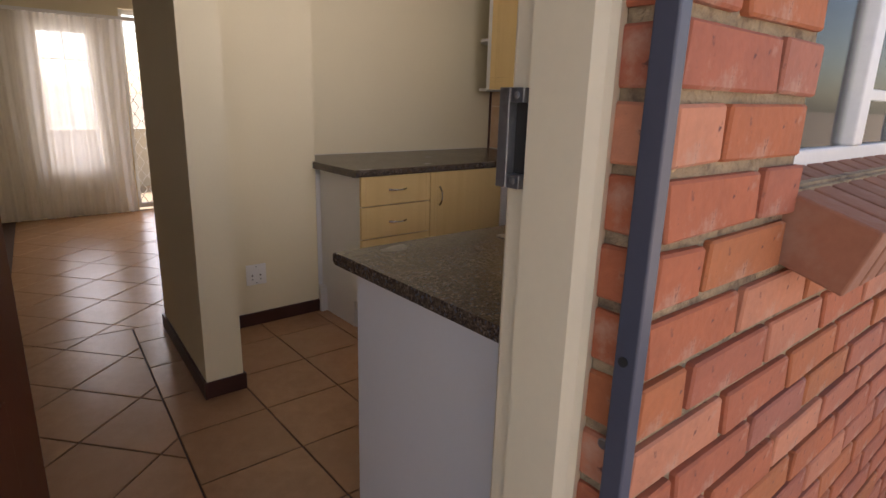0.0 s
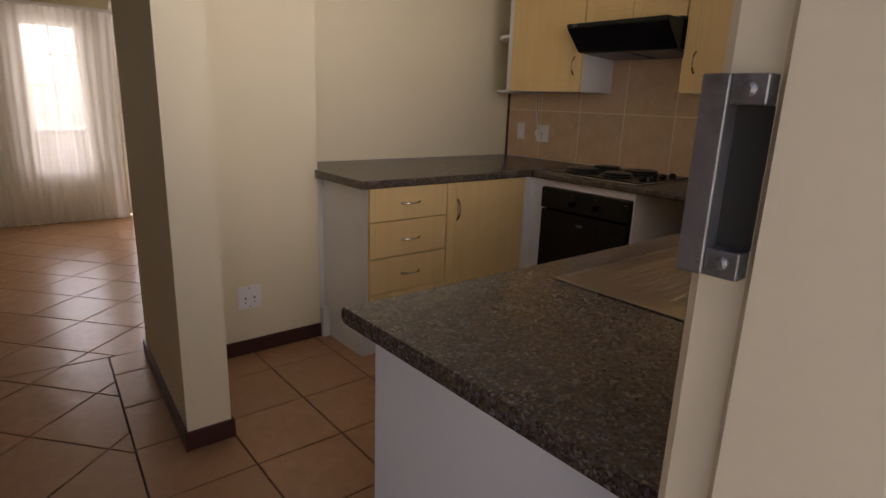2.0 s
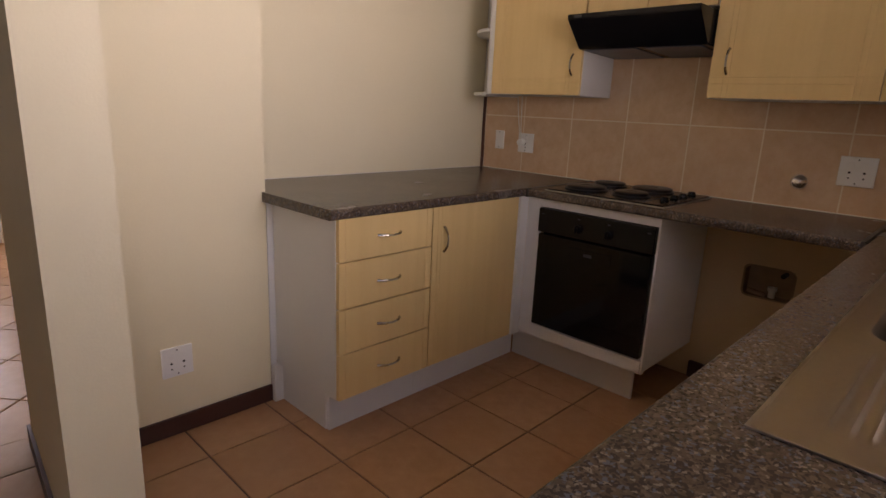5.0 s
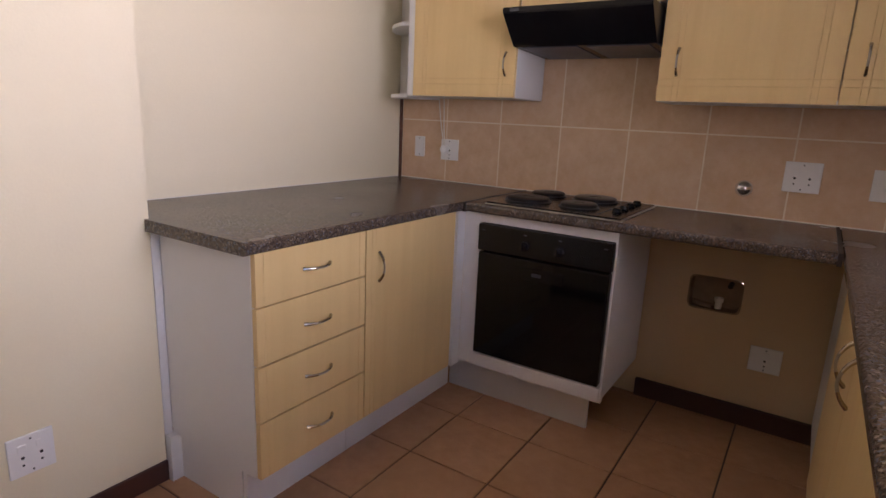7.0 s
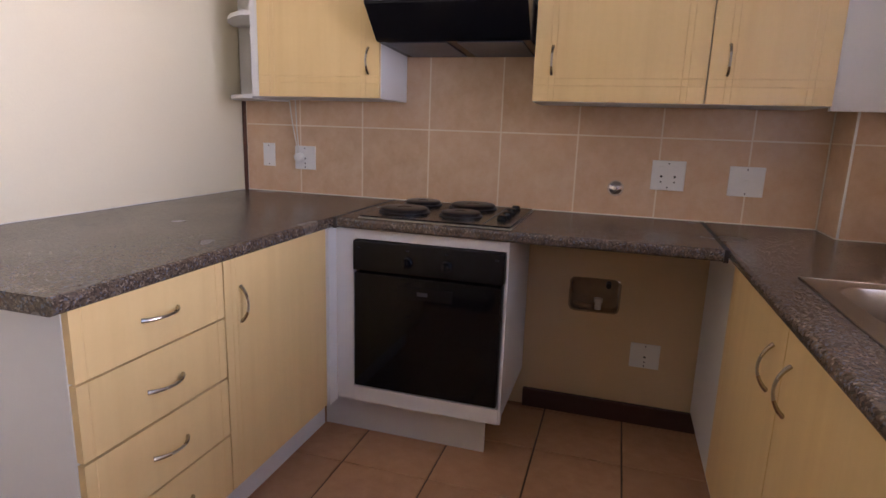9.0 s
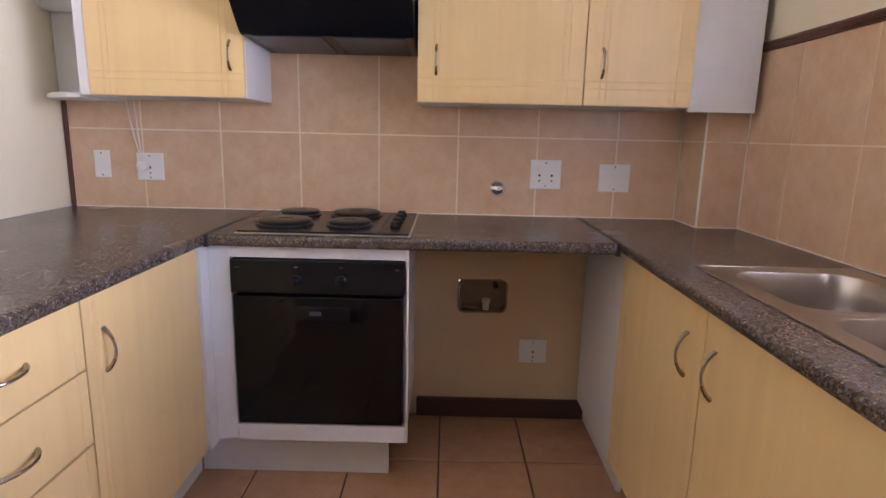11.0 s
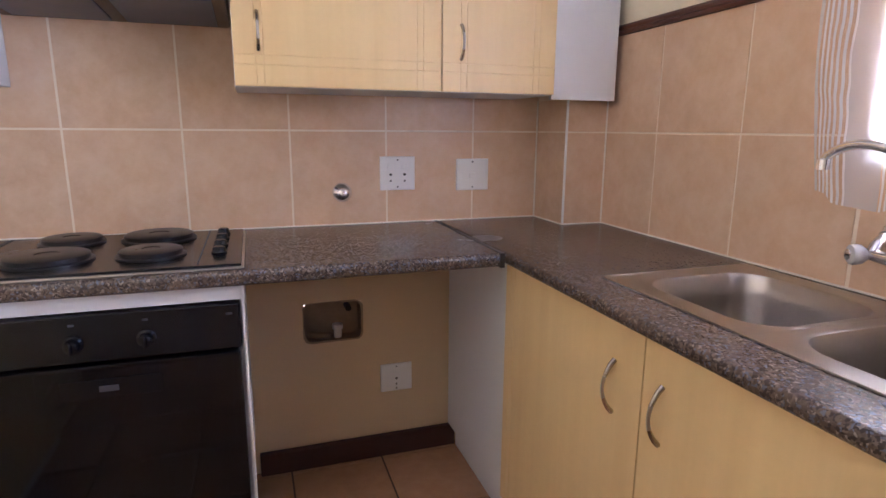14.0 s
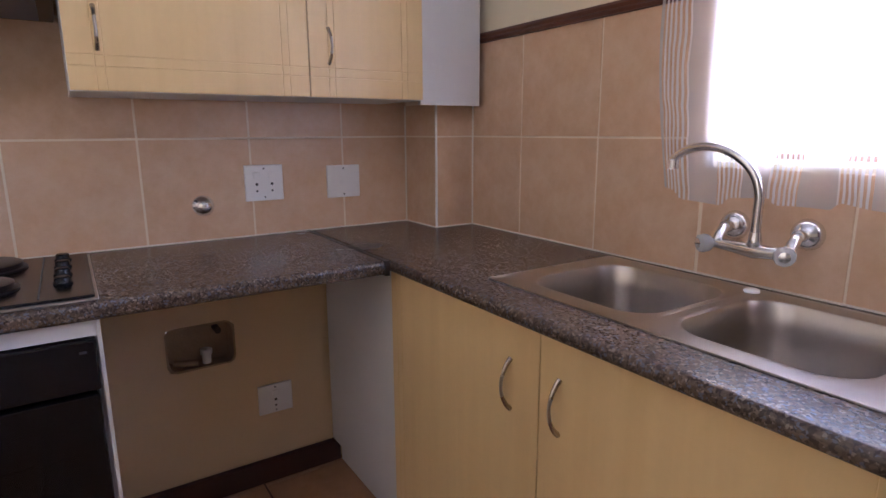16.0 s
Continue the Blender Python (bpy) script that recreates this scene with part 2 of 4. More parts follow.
def sheer(name, colour, clear, bands=False):
    """Thin curtain cloth: part of the light passes straight, part is scattered through."""
    m = bpy.data.materials.new(name)
    m.use_nodes = True
    nt = m.node_tree
    nt.nodes.clear()
    out = nt.nodes.new("ShaderNodeOutputMaterial")
    tr = nt.nodes.new("ShaderNodeBsdfTransparent")
    tl = nt.nodes.new("ShaderNodeBsdfTranslucent")
    df = nt.nodes.new("ShaderNodeBsdfDiffuse")
    tl.inputs[0].default_value = (*colour, 1)
    df.inputs[0].default_value = (*colour, 1)
    m1 = nt.nodes.new("ShaderNodeMixShader")
    m1.inputs[0].default_value = 0.6 if bands else 0.5
    nt.links.new(tl.outputs[0], m1.inputs[1])
    nt.links.new(df.outputs[0], m1.inputs[2])
    m2 = nt.nodes.new("ShaderNodeMixShader")
    nt.links.new(m1.outputs[0], m2.inputs[1])
    nt.links.new(tr.outputs[0], m2.inputs[2])
    nt.links.new(m2.outputs[0], out.inputs[0])
    m2.inputs[0].default_value = clear
    if bands:
        tc = nt.nodes.new("ShaderNodeTexCoord")
        sx = nt.nodes.new("ShaderNodeSeparateXYZ")
        wob = nt.nodes.new("ShaderNodeTexNoise")
        wob.inputs["Scale"].default_value = 9.0
        nt.links.new(tc.outputs["UV"], wob.inputs["Vector"])
        shift = nt.nodes.new("ShaderNodeVectorMath")
        shift.operation = "MULTIPLY_ADD"
        shift.inputs[1].default_value = (0.012, 0.0, 0.0)
        nt.links.new(wob.outputs["Color"], shift.inputs[0])
        nt.links.new(tc.outputs["UV"], shift.inputs[2])
        nt.links.new(shift.outputs[0], sx.inputs[0])

        def wave(freq, threshold):
            a = nt.nodes.new("ShaderNodeMath")
            a.operation = "MULTIPLY"
            a.inputs[1].default_value = freq
            nt.links.new(sx.outputs[0], a.inputs[0])
            f = nt.nodes.new("ShaderNodeMath")
            f.operation = "FRACT"
            nt.links.new(a.outputs[0], f.inputs[0])
            g = nt.nodes.new("ShaderNodeMath")
            g.operation = "GREATER_THAN"
            g.inputs[1].default_value = threshold
            nt.links.new(f.outputs[0], g.inputs[0])
            return g.outputs[0]

        fine, band = wave(110.0, 0.48), wave(9.0, 0.52)
        # in the bands white threads alternate with open gaps
        gap = nt.nodes.new("ShaderNodeMath")
        gap.operation = "MULTIPLY_ADD"
        gap.inputs[1].default_value, gap.inputs[2].default_value = 0.66, -0.28
        nt.links.new(fine, gap.inputs[0])
        total = nt.nodes.new("ShaderNodeMath")
        total.operation = "MULTIPLY_ADD"
        total.inputs[2].default_value = clear
        nt.links.new(band, total.inputs[0])
        nt.links.new(gap.outputs[0], total.inputs[1])
        nt.links.new(total.outputs[0], m2.inputs[0])
    return m


M_SHEER = sheer("sheer_living_curtain", (0.92, 0.91, 0.91), 0.48)
M_NET = sheer("open_work_kitchen_net", (0.97, 0.97, 0.98), 0.50, True)


def glass(name):
    m = bpy.data.materials.new(name)
    m.use_nodes = True
    nt = m.node_tree
    nt.nodes.clear()
    out = nt.nodes.new("ShaderNodeOutputMaterial")
    tr = nt.nodes.new("ShaderNodeBsdfTransparent")
    tr.inputs[0].default_value = (0.93, 0.95, 0.94, 1)
    gl = nt.nodes.new("ShaderNodeBsdfGlossy")
    gl.inputs["Roughness"].default_value = 0.03
    fr = nt.nodes.new("ShaderNodeFresnel")
    mx = nt.nodes.new("ShaderNodeMixShader")
    nt.links.new(fr.outputs[0], mx.inputs[0])
    nt.links.new(tr.outputs[0], mx.inputs[1])
    nt.links.new(gl.outputs[0], mx.inputs[2])
    nt.links.new(mx.outputs[0], out.inputs[0])
    return m


M_GLASS = glass("window_glass")
M_CLEARKNOB = mat("frosted_acrylic", (0.50, 0.49, 0.48), 0.18, bump=0.0, spec=0.7)


# ---- mesh helpers ----
def box(bm, x0, x1, y0, y1, z0, z1, bevel=0.0, seg=2):
    geo = bmesh.ops.create_cube(bm, size=1.0)
    bmesh.ops.transform(bm, verts=geo["verts"], matrix=Matrix.Translation(((x0 + x1) / 2, (y0 + y1) / 2, (z0 + z1) / 2)) @ Matrix.Diagonal((x1 - x0, y1 - y0, z1 - z0, 1)))
    if bevel:
        edges = list({e for v in geo["verts"] for e in v.link_edges})
        bmesh.ops.bevel(bm, geom=edges, offset=bevel, segments=seg, profile=0.5, affect="EDGES")


def boxes(*dims, bevel=0.0):
    bm = bmesh.new()
    for d in dims:
        box(bm, *d, bevel=bevel)
    return bm


def mesh_ob(name, bm, material, smooth=False):
    me = bpy.data.meshes.new(name)
    bmesh.ops.recalc_face_normals(bm, faces=bm.faces)
    bm.to_mesh(me)
    bm.free()
    me.materials.append(material)
    if smooth:
        for p in me.polygons:
            p.use_smooth = True
        me.set_sharp_from_angle(angle=radians(38))
    return new(name, me)


def part(name, bm, material, parent, label="", smooth=False):
    ob = mesh_ob(name, bm, material, smooth)
    ob.parent = parent
    if label:
        ob["label"] = label
    return ob


def thing(name, at, label, category, group="", kind=""):
    ob = new(name)
    ob.location = at
    bpy.context.view_layer.update()
    return tagged(ob, label, category, group, kind)


def wpart(name, bm, material, parent, label="", smooth=False):
    """A part given in world coordinates under a thing that stands at its own place."""
    bmesh.ops.transform(bm, verts=bm.verts, matrix=Matrix.Translation(-(parent.matrix_world.translation)))
    return part(name, bm, material, parent, label, smooth)


def struct(name, bm, material, label, category, smooth=False):
    return tagged(mesh_ob(name, bm, material, smooth), label, category, "", "structure")


def tube(bm, pts, r, seg=10, closed=False):
    pts = [Vector(p) for p in pts]
    rings = []
    n = len(pts)
    ref = None
    for i, p in enumerate(pts):
        a = pts[max(i - 1, 0)]
        c = pts[min(i + 1, n - 1)]
        d = (c - a).normalized()
        if ref is None:
            ref = d.orthogonal().normalized()
        ref = (ref - d * ref.dot(d)).normalized()
        side = d.cross(ref)
        rr = r[i] if isinstance(r, (list, tuple)) else r
        rings.append([bm.verts.new(p + (ref * math.cos(2 * math.pi * k / seg) + side * math.sin(2 * math.pi * k / seg)) * rr) for k in range(seg)])
    for i in range(n - 1):
        for k in range(seg):
            bm.faces.new((rings[i][k], rings[i][(k + 1) % seg], rings[i + 1][(k + 1) % seg], rings[i + 1][k]))
    bm.faces.new(rings[0][::-1])
    bm.faces.new(rings[-1])


def lathe(bm, profile, centre, axis="z", seg=24):
    """Turns (radius, height) pairs about an axis through centre."""
    c = Vector(centre)
    rings = []
    for r, h in profile:
        ring = []
        for k in range(seg):
            a = 2 * math.pi * k / seg
            u, w = r * math.cos(a), r * math.sin(a)
            off = {"z": (u, w, h), "x": (h, u, w), "y": (w, h, u)}[axis]
            ring.append(bm.verts.new(c + Vector(off)))
        rings.append(ring)
    for i in range(len(rings) - 1):
        for k in range(seg):
            bm.faces.new((rings[i][k], rings[i][(k + 1) % seg], rings[i + 1][(k + 1) % seg], rings[i + 1][k]))
    bm.faces.new(rings[0][::-1])
    bm.faces.new(rings[-1])


def prism(bm, poly, z0, z1, chamfer=0.0):
    """A convex plan polygon raised from z0 to z1, with a chamfered top edge."""
    n = len(poly)
    low = [bm.verts.new((x, y, z0)) for x, y in poly]
    if chamfer:
        cx, cy = sum(p[0] for p in poly) / n, sum(p[1] for p in poly) / n
        mid = [bm.verts.new((x, y, z1 - chamfer * 0.8)) for x, y in poly]
        top = []
        for x, y in poly:
            d = math.hypot(cx - x, cy - y) or 1
            k = min(chamfer * 1.3 / d, 0.4)
            top.append(bm.verts.new((x + (cx - x) * k, y + (cy - y) * k, z1)))
        loops = [low, mid, top]
    else:
        loops = [low, [bm.verts.new((x, y, z1)) for x, y in poly]]
    for a, c in zip(loops, loops[1:]):
        for i in range(n):
            bm.faces.new((a[i], a[(i + 1) % n], c[(i + 1) % n], c[i]))
    bm.faces.new(loops[-1])
    bm.faces.new(low[::-1])


def rounded_rect(x0, x1, y0, y1, r, k=6):
    pts = []
    for cx, cy, a0 in ((x1 - r, y1 - r, 0), (x0 + r, y1 - r, 90), (x0 + r, y0 + r, 180), (x1 - r, y0 + r, 270)):
        for i in range(k + 1):
            a = radians(a0 + 90 * i / k)
            pts.append((cx + r * math.cos(a), cy + r * math.sin(a)))
    return pts


def clip(poly, x0, x1, y0, y1):
    def cut(pts, inside, cross):
        out = []
        for i, p in enumerate(pts):
            q = pts[i - 1]
            if inside(p):
                if not inside(q):
                    out.append(cross(q, p))
                out.append(p)
            elif inside(q):
                out.append(cross(q, p))
        return out

    def at_x(v):
        return lambda q, p: (v, q[1] + (p[1] - q[1]) * (v - q[0]) / (p[0] - q[0]))

    def at_y(v):
        return lambda q, p: (q[0] + (p[0] - q[0]) * (v - q[1]) / (p[1] - q[1]), v)

    for inside, cross in ((lambda p: p[0] >= x0, at_x(x0)), (lambda p: p[0] <= x1, at_x(x1)), (lambda p: p[1] >= y0, at_y(y0)), (lambda p: p[1] <= y1, at_y(y1))):
        if poly:
            poly = cut(poly, inside, cross)
    return poly


def area(poly):
    return abs(sum(poly[i - 1][0] * p[1] - p[0] * poly[i - 1][1] for i, p in enumerate(poly))) / 2


# ---- plan (metres) ----
HOB_X, NORTH_Y, SOUTH_Y = 3.612, 3.832, 1.168      # finished faces of the kitchen walls
OUT_Y = 0.835                                       # face of the brickwork
TOP = 0.90                                          # worktop height
CEIL = 2.50
WIN_X0, WIN_X1, WIN_Z0, WIN_Z1 = 1.36, 2.485, 1.155, 2.05
JAMB_X, DOOR_X0 = 0.97, 0.13                        # door opening

# ---- large structure ----
struct("ground", boxes((-300, 300, -300, 300, -0.40, -0.12)), M_GROUND, "dry pale ground around the house", "ground")
struct("pavement", boxes((-6, 7.0, -3.5, 0.86, -0.12, -0.015), bevel=0.01), M_PAVE, "concrete paving slab along the brick wall", "pavement")
# Wall out of view, placed and toned to bounce sunlight into the entrance.
struct("garden_wall", boxes((-8, 9, -3.7, -3.5, -0.12, 1.9)), M_GARDEN, "plastered garden wall out of view, bouncing sunlight to the entrance", "wall")
struct("patio_wall", boxes((-4, 7, 9.9, 10.05, -0.12, 0.72)), M_GARDEN, "low plastered patio wall behind the living room", "wall")
floor = struct("floor", boxes((-2.6, 4.6, 0.86, 7.4, -0.10, -0.006)), M_GROUT_FLOOR, "terracotta tiled floor with dark brown joints", "floor")
# Slab runs past the living room as an unseen overhang blocking the sun.
struct("ceiling", boxes((-2.7, 4.7, 0.60, 9.8, CEIL, CEIL + 0.1)), M_CEIL, "white painted ceiling with an added overhang keeping sun out", "ceiling")

# Ochre all over, unlike the cream of the other walls.
struct("wall_east", boxes((HOB_X + 0.004, HOB_X + 0.15, SOUTH_Y - 0.2, 2.007, 0, CEIL), (HOB_X + 0.004, HOB_X + 0.15, 2.209, 4.4, 0, CEIL), (HOB_X + 0.004, HOB_X + 0.15, 2.007, 2.209, 0, 0.479), (HOB_X + 0.004, HOB_X + 0.15, 2.007, 2.209, 0.621, CEIL)), M_OCHRE, "ochre kitchen wall behind the hob", "wall")
struct("wall_north", boxes((1.83, HOB_X + 0.004, NORTH_Y, NORTH_Y + 0.12, 0, CEIL), (1.83, 1.946, 3.771, NORTH_Y - 0.001, 0, CEIL)), M_WALL, "cream painted wall behind the drawer worktop", "wall")
struct("wall_socket", boxes((1.232, 1.945, 3.505, 3.77, 0, CEIL)), M_WALL, "cream painted wall with a low socket", "wall")
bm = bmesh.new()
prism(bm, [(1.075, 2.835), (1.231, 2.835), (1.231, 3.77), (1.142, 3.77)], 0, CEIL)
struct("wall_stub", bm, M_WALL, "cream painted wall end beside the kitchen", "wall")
struct("wall_living_east", boxes((4.45, 4.6, 3.954, 7.3, 0, CEIL), (HOB_X + 0.155, 4.45, 3.96, 4.1, 0, CEIL)), M_WALL, "cream painted living room wall", "wall")
struct("wall_west", boxes((-2.6, -2.45, 0.86, 7.3, 0, CEIL)), M_WALL, "cream painted wall on the far side of the hall", "wall")
struct("wall_hall", boxes((-0.45, 0.47, 5.02, 5.16, 0, CEIL)), M_WALL, "cream painted wall end at the living room", "wall")

# far living wall with its window and glass door
LW = (1.03, 1.49, 0.48, 1.82)
LD = (1.76, 3.05, 0.02, 2.05)
struct("wall_living_north", boxes((-2.45, LW[0], 7.3, 7.5, 0, CEIL), (LW[0], LW[1], 7.3, 7.5, 0, LW[2]), (LW[0], LW[1], 7.3, 7.5, LW[3], CEIL),
                                  (LW[1], LD[0], 7.3, 7.5, 0, CEIL), (LD[0], LD[1], 7.3, 7.5, LD[3], CEIL), (LD[1], 4.6, 7.3, 7.5, 0, CEIL)), M_WALL, "cream painted wall with window and glass door", "wall")

# south wall: brick outside, plaster inside, with the window and the entrance
BACK_Y = OUT_Y + 0.012
IN_Y = SOUTH_Y - 0.006
struct("wall_south", boxes((1.012, WIN_X0, BACK_Y, 1.0405, -0.1, CEIL), (WIN_X0, WIN_X1, BACK_Y, IN_Y, -0.1, WIN_Z0), (WIN_X0, WIN_X1, BACK_Y, IN_Y, WIN_Z1, CEIL),
                           (WIN_X1, HOB_X + 0.15, BACK_Y, IN_Y, -0.1, CEIL), (-2.6, DOOR_X0 - 0.045, BACK_Y, 1.09, -0.1, CEIL), (DOOR_X0 - 0.045, 1.012, BACK_Y, 1.09, 2.08, CEIL)),
       M_MORTAR, "outer wall of red face brick with sandy mortar", "wall")
struct("wall_plaster", boxes((WIN_X0, WIN_X1, IN_Y, SOUTH_Y - 0.002, 0, WIN_Z0), (WIN_X0, WIN_X1, IN_Y, SOUTH_Y - 0.002, WIN_Z1, CEIL),
                             (WIN_X1, HOB_X, IN_Y, SOUTH_Y - 0.002, 0, CEIL)), M_WALL, "white painted plaster above the kitchen tiles", "wall")
struct("wall_pilaster", boxes((3.402, HOB_X, SOUTH_Y, 1.325, TOP - 0.03, CEIL)), M_GROUT_WALL, "boxed pipe duct in the kitchen corner", "wall")
struct("wall_reveal", boxes((WIN_X0 - 0.001, WIN_X0 + 0.012, 0.93, IN_Y, WIN_Z0, WIN_Z1), (WIN_X1 - 0.012, WIN_X1 + 0.001, 0.93, IN_Y, WIN_Z0, WIN_Z1), (WIN_X0, WIN_X1, 0.93, IN_Y, WIN_Z0 - 0.001, WIN_Z0 + 0.012)), M_WALL, "plastered window reveal", "wall")
struct("lintel_jamb", boxes((DOOR_X0 - 0.06, DOOR_X0 - 0.045, 0.93, 1.09, 0, 2.06)), M_WALL, "plastered reveal at the entrance", "wall")


def skirting(name, *dims):
    struct(name, boxes(*dims, bevel=0.004), M_BASE, "dark brown glazed skirting along the wall", "skirting")


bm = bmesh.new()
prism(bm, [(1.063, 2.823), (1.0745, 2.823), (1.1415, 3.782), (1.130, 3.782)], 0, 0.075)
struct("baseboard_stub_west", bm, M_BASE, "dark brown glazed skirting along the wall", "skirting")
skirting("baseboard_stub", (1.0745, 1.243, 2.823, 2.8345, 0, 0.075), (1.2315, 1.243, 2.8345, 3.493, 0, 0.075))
skirting("baseboard_socket", (1.2315, 1.9455, 3.493, 3.5045, 0, 0.075))
skirting("baseboard_gap", (3.590, HOB_X + 0.003, 1.650, 2.385, 0, 0.085))
skirting("baseboard_hall", (-0.45, 0.482, 5.008, 5.0195, 0, 0.075), (0.4705, 0.482, 5.0195, 5.16, 0, 0.075))

# ---- steel door frame, gate frame and wooden door ----
door_frame = thing("door_frame", (JAMB_X, 0.98, 0), "cream painted pressed steel door frame of the entrance", "door frame")
bm = bmesh.new()
prof = [(0.97, 0.925), (0.97, 1.010), (0.984, 1.018), (0.984, 1.048), (0.990, 1.056), (1.02, 1.056), (1.0840, 1.0470), (1.0840, 1.0410), (1.0115, 1.0410), (1.0115, 0.913), (0.989, 0.906), (0.979, 0.911)]
low = [bm.verts.new((x, y, 0)) for x, y in prof]
high = [bm.verts.new((x, y, 2.08)) for x, y in prof]
for i in range(len(prof)):
    j = (i + 1) % len(prof)
    bm.faces.new((low[i], low[j], high[j], high[i]))
bm.faces.new(low[::-1])
bm.faces.new(high)
wpart("jamb", bm, M_FRAME, door_frame)
wpart("jamb", boxes((DOOR_X0 - 0.044, DOOR_X0, 0.897, 1.089, 0, 2.08), bevel=0.004), M_FRAME, door_frame)
wpart("head", boxes((DOOR_X0 + 0.001, JAMB_X - 0.001, 0.897, 1.089, 2.03, 2.079), bevel=0.004), M_FRAME, door_frame)
st = wpart("strike_plate", boxes((0.968, 0.9838, 1.040, 1.0575, 1.156, 1.280), (0.970, 0.9838, 1.0185, 1.040, 1.262, 1.280), (0.970, 0.9838, 1.0185, 1.040, 1.156, 1.174), bevel=0.0012), M_GALV, door_frame, "worn galvanised strike plate")
# No real recess: a near-black plate gives the shade inside it.
wpart("bolt_recess", boxes((0.9822, 0.9839, 1.0185, 1.040, 1.174, 1.262)), M_DARK, door_frame, "dark plate painted as the shade of the bolt recess")
bm = bmesh.new()
for z in (1.166, 1.271):
    lathe(bm, [(0.0045, 0.001), (0.0045, -0.001), (0.002, -0.002)], (0.9695, 1.029, z), "x", 10)
s = part("screw", bm, M_GALV, st)
s.matrix_parent_inverse = Matrix.Identity(4)
s.location = (-JAMB_X, -0.98, 0)

gate = thing("security_gate_frame", (0.98, 0.845, 0), "blue-grey painted steel gate post fixed to the brick reveal", "gate")
wpart("post", boxes((0.970, 0.992, 0.829, 0.857, -0.01, 2.1), bevel=0.0025), M_GATE, gate)
# The hole is a solid dark disc, its inner shade put into the colour.
bm = bmesh.new()
lathe(bm, [(0.006, 0), (0.006, 0.0015), (0.001, 0.0016)], (0.9685, 0.845, 0.988), "x", 14)
wpart("bolt_hole", bm, M_DARK, gate)
bm = bmesh.new()
lathe(bm, [(0.006, 0), (0.0075, 0.002), (0.0035, 0.005)], (0.998, 0.874, 0.86), "x", 12)
bmesh.ops.transform(bm, verts=bm.verts, matrix=Matrix.Translation((-0.006, 0, 0)))
wpart("anchor", bm, M_GALV, gate)
wpart("anchor_plate", boxes((0.996, 1.002, 0.845, 0.872, 0.850, 0.868), bevel=0.001), M_GATE, gate)

leaf = thing("entrance_door", (DOOR_X0 + 0.01, 1.085, 0), "dark mahogany entrance door standing open into the hall", "door")
leaf.rotation_euler = (0, 0, radians(66))
bm = boxes((0, 0.81, 0, 0.042, 0.008, 2.03), bevel=0.003)
part("door_leaf", bm, M_DOORWOOD, leaf)
bm = bmesh.new()
for z0, z1 in ((0.18, 0.72), (0.86, 1.30), (1.40, 1.90)):
    for x0, x1 in ((0.11, 0.37), (0.44, 0.70)):
        box(bm, x0, x1, -0.004, 0.001, z0, z1, 0.003)
        box(bm, x0, x1, 0.041, 0.046, z0, z1, 0.003)
part("raised_panel", bm, M_DOORWOOD, leaf)
bm = bmesh.new()
lathe(bm, [(0.02, 0), (0.02, 0.008), (0.009, 0.012), (0.009, 0.045)], (0.755, 0.042, 1.03), "y", 16)
tube(bm, [(0.755, 0.085, 1.03), (0.70, 0.09, 1.03), (0.64, 0.088, 1.027)], 0.008, 10)
part("door_handle", bm, M_CHROME, leaf, "chrome lever handle", True)

# ---- kitchen window ----
win = thing("window_kitchen", (1.92, 0.93, WIN_Z0), "white painted steel kitchen window in the brick wall", "window", "", "structure")
wpart("window_frame", boxes((WIN_X0, WIN_X0 + 0.035, 0.905, 0.945, WIN_Z0 + 0.0, WIN_Z1), (WIN_X1 - 0.035, WIN_X1, 0.905, 0.945, WIN_Z0, WIN_Z1), (WIN_X0 + 0.035, WIN_X1 - 0.035, 0.905, 0.945, WIN_Z0, WIN_Z0 + 0.04),
                            (WIN_X0 + 0.035, WIN_X1 - 0.035, 0.905, 0.945, WIN_Z1 - 0.035, WIN_Z1), bevel=0.004), M_WINFRAME, win)
for x in (1.805, 2.145):
    wpart("mullion", boxes((x, x + 0.055, 0.900, 0.940, WIN_Z0 + 0.04, WIN_Z1 - 0.035), bevel=0.004), M_WINFRAME, win)
for z in (1.285, 1.60):
    for x0, x1 in ((1.86, 2.145), (2.20, 2.45)):
        wpart("glazing_bar", boxes((x0, x1, 0.910, 0.935, z, z + 0.022), bevel=0.003), M_WINFRAME, win)
for x0, x1 in ((1.395, 1.805), (1.86, 2.145), (2.20, 2.45)):
    p = wpart("pane", boxes((x0, x1, 0.9215, 0.9245, WIN_Z0 + 0.04, WIN_Z1 - 0.035)), M_GLASS, win)
    p.visible_shadow = False

# brick-on-edge sill, sloping out
sill = thing("window_sill", (1.92, 0.84, 1.06), "sloping sill of brown bricks on edge below the window", "sill", "", "structure")
proto = None
x = 1.353
while x < WIN_X1 + 0.02:
    if proto is None:
        bm = boxes((-0.034, 0.034, -0.145, 0.09, -0.052, 0.052), bevel=0.004)
        proto = part("brick", bm, M_SILLBRICK, sill)
        o = proto
    else:
        o = new("brick", proto.data)
        o.parent = sill
    o.location = (x + 0.034 - 1.92, 0.036, 0.045)
    o.rotation_euler = (radians(18), 0, radians(random.uniform(-0.6, 0.6)))
    x += 0.0785
struct("sill_mortar", boxes((1.362, WIN_X1, OUT_Y + 0.002, 0.90, 1.06, 1.15)), M_MORTAR, "mortar bed under the window sill", "sill")


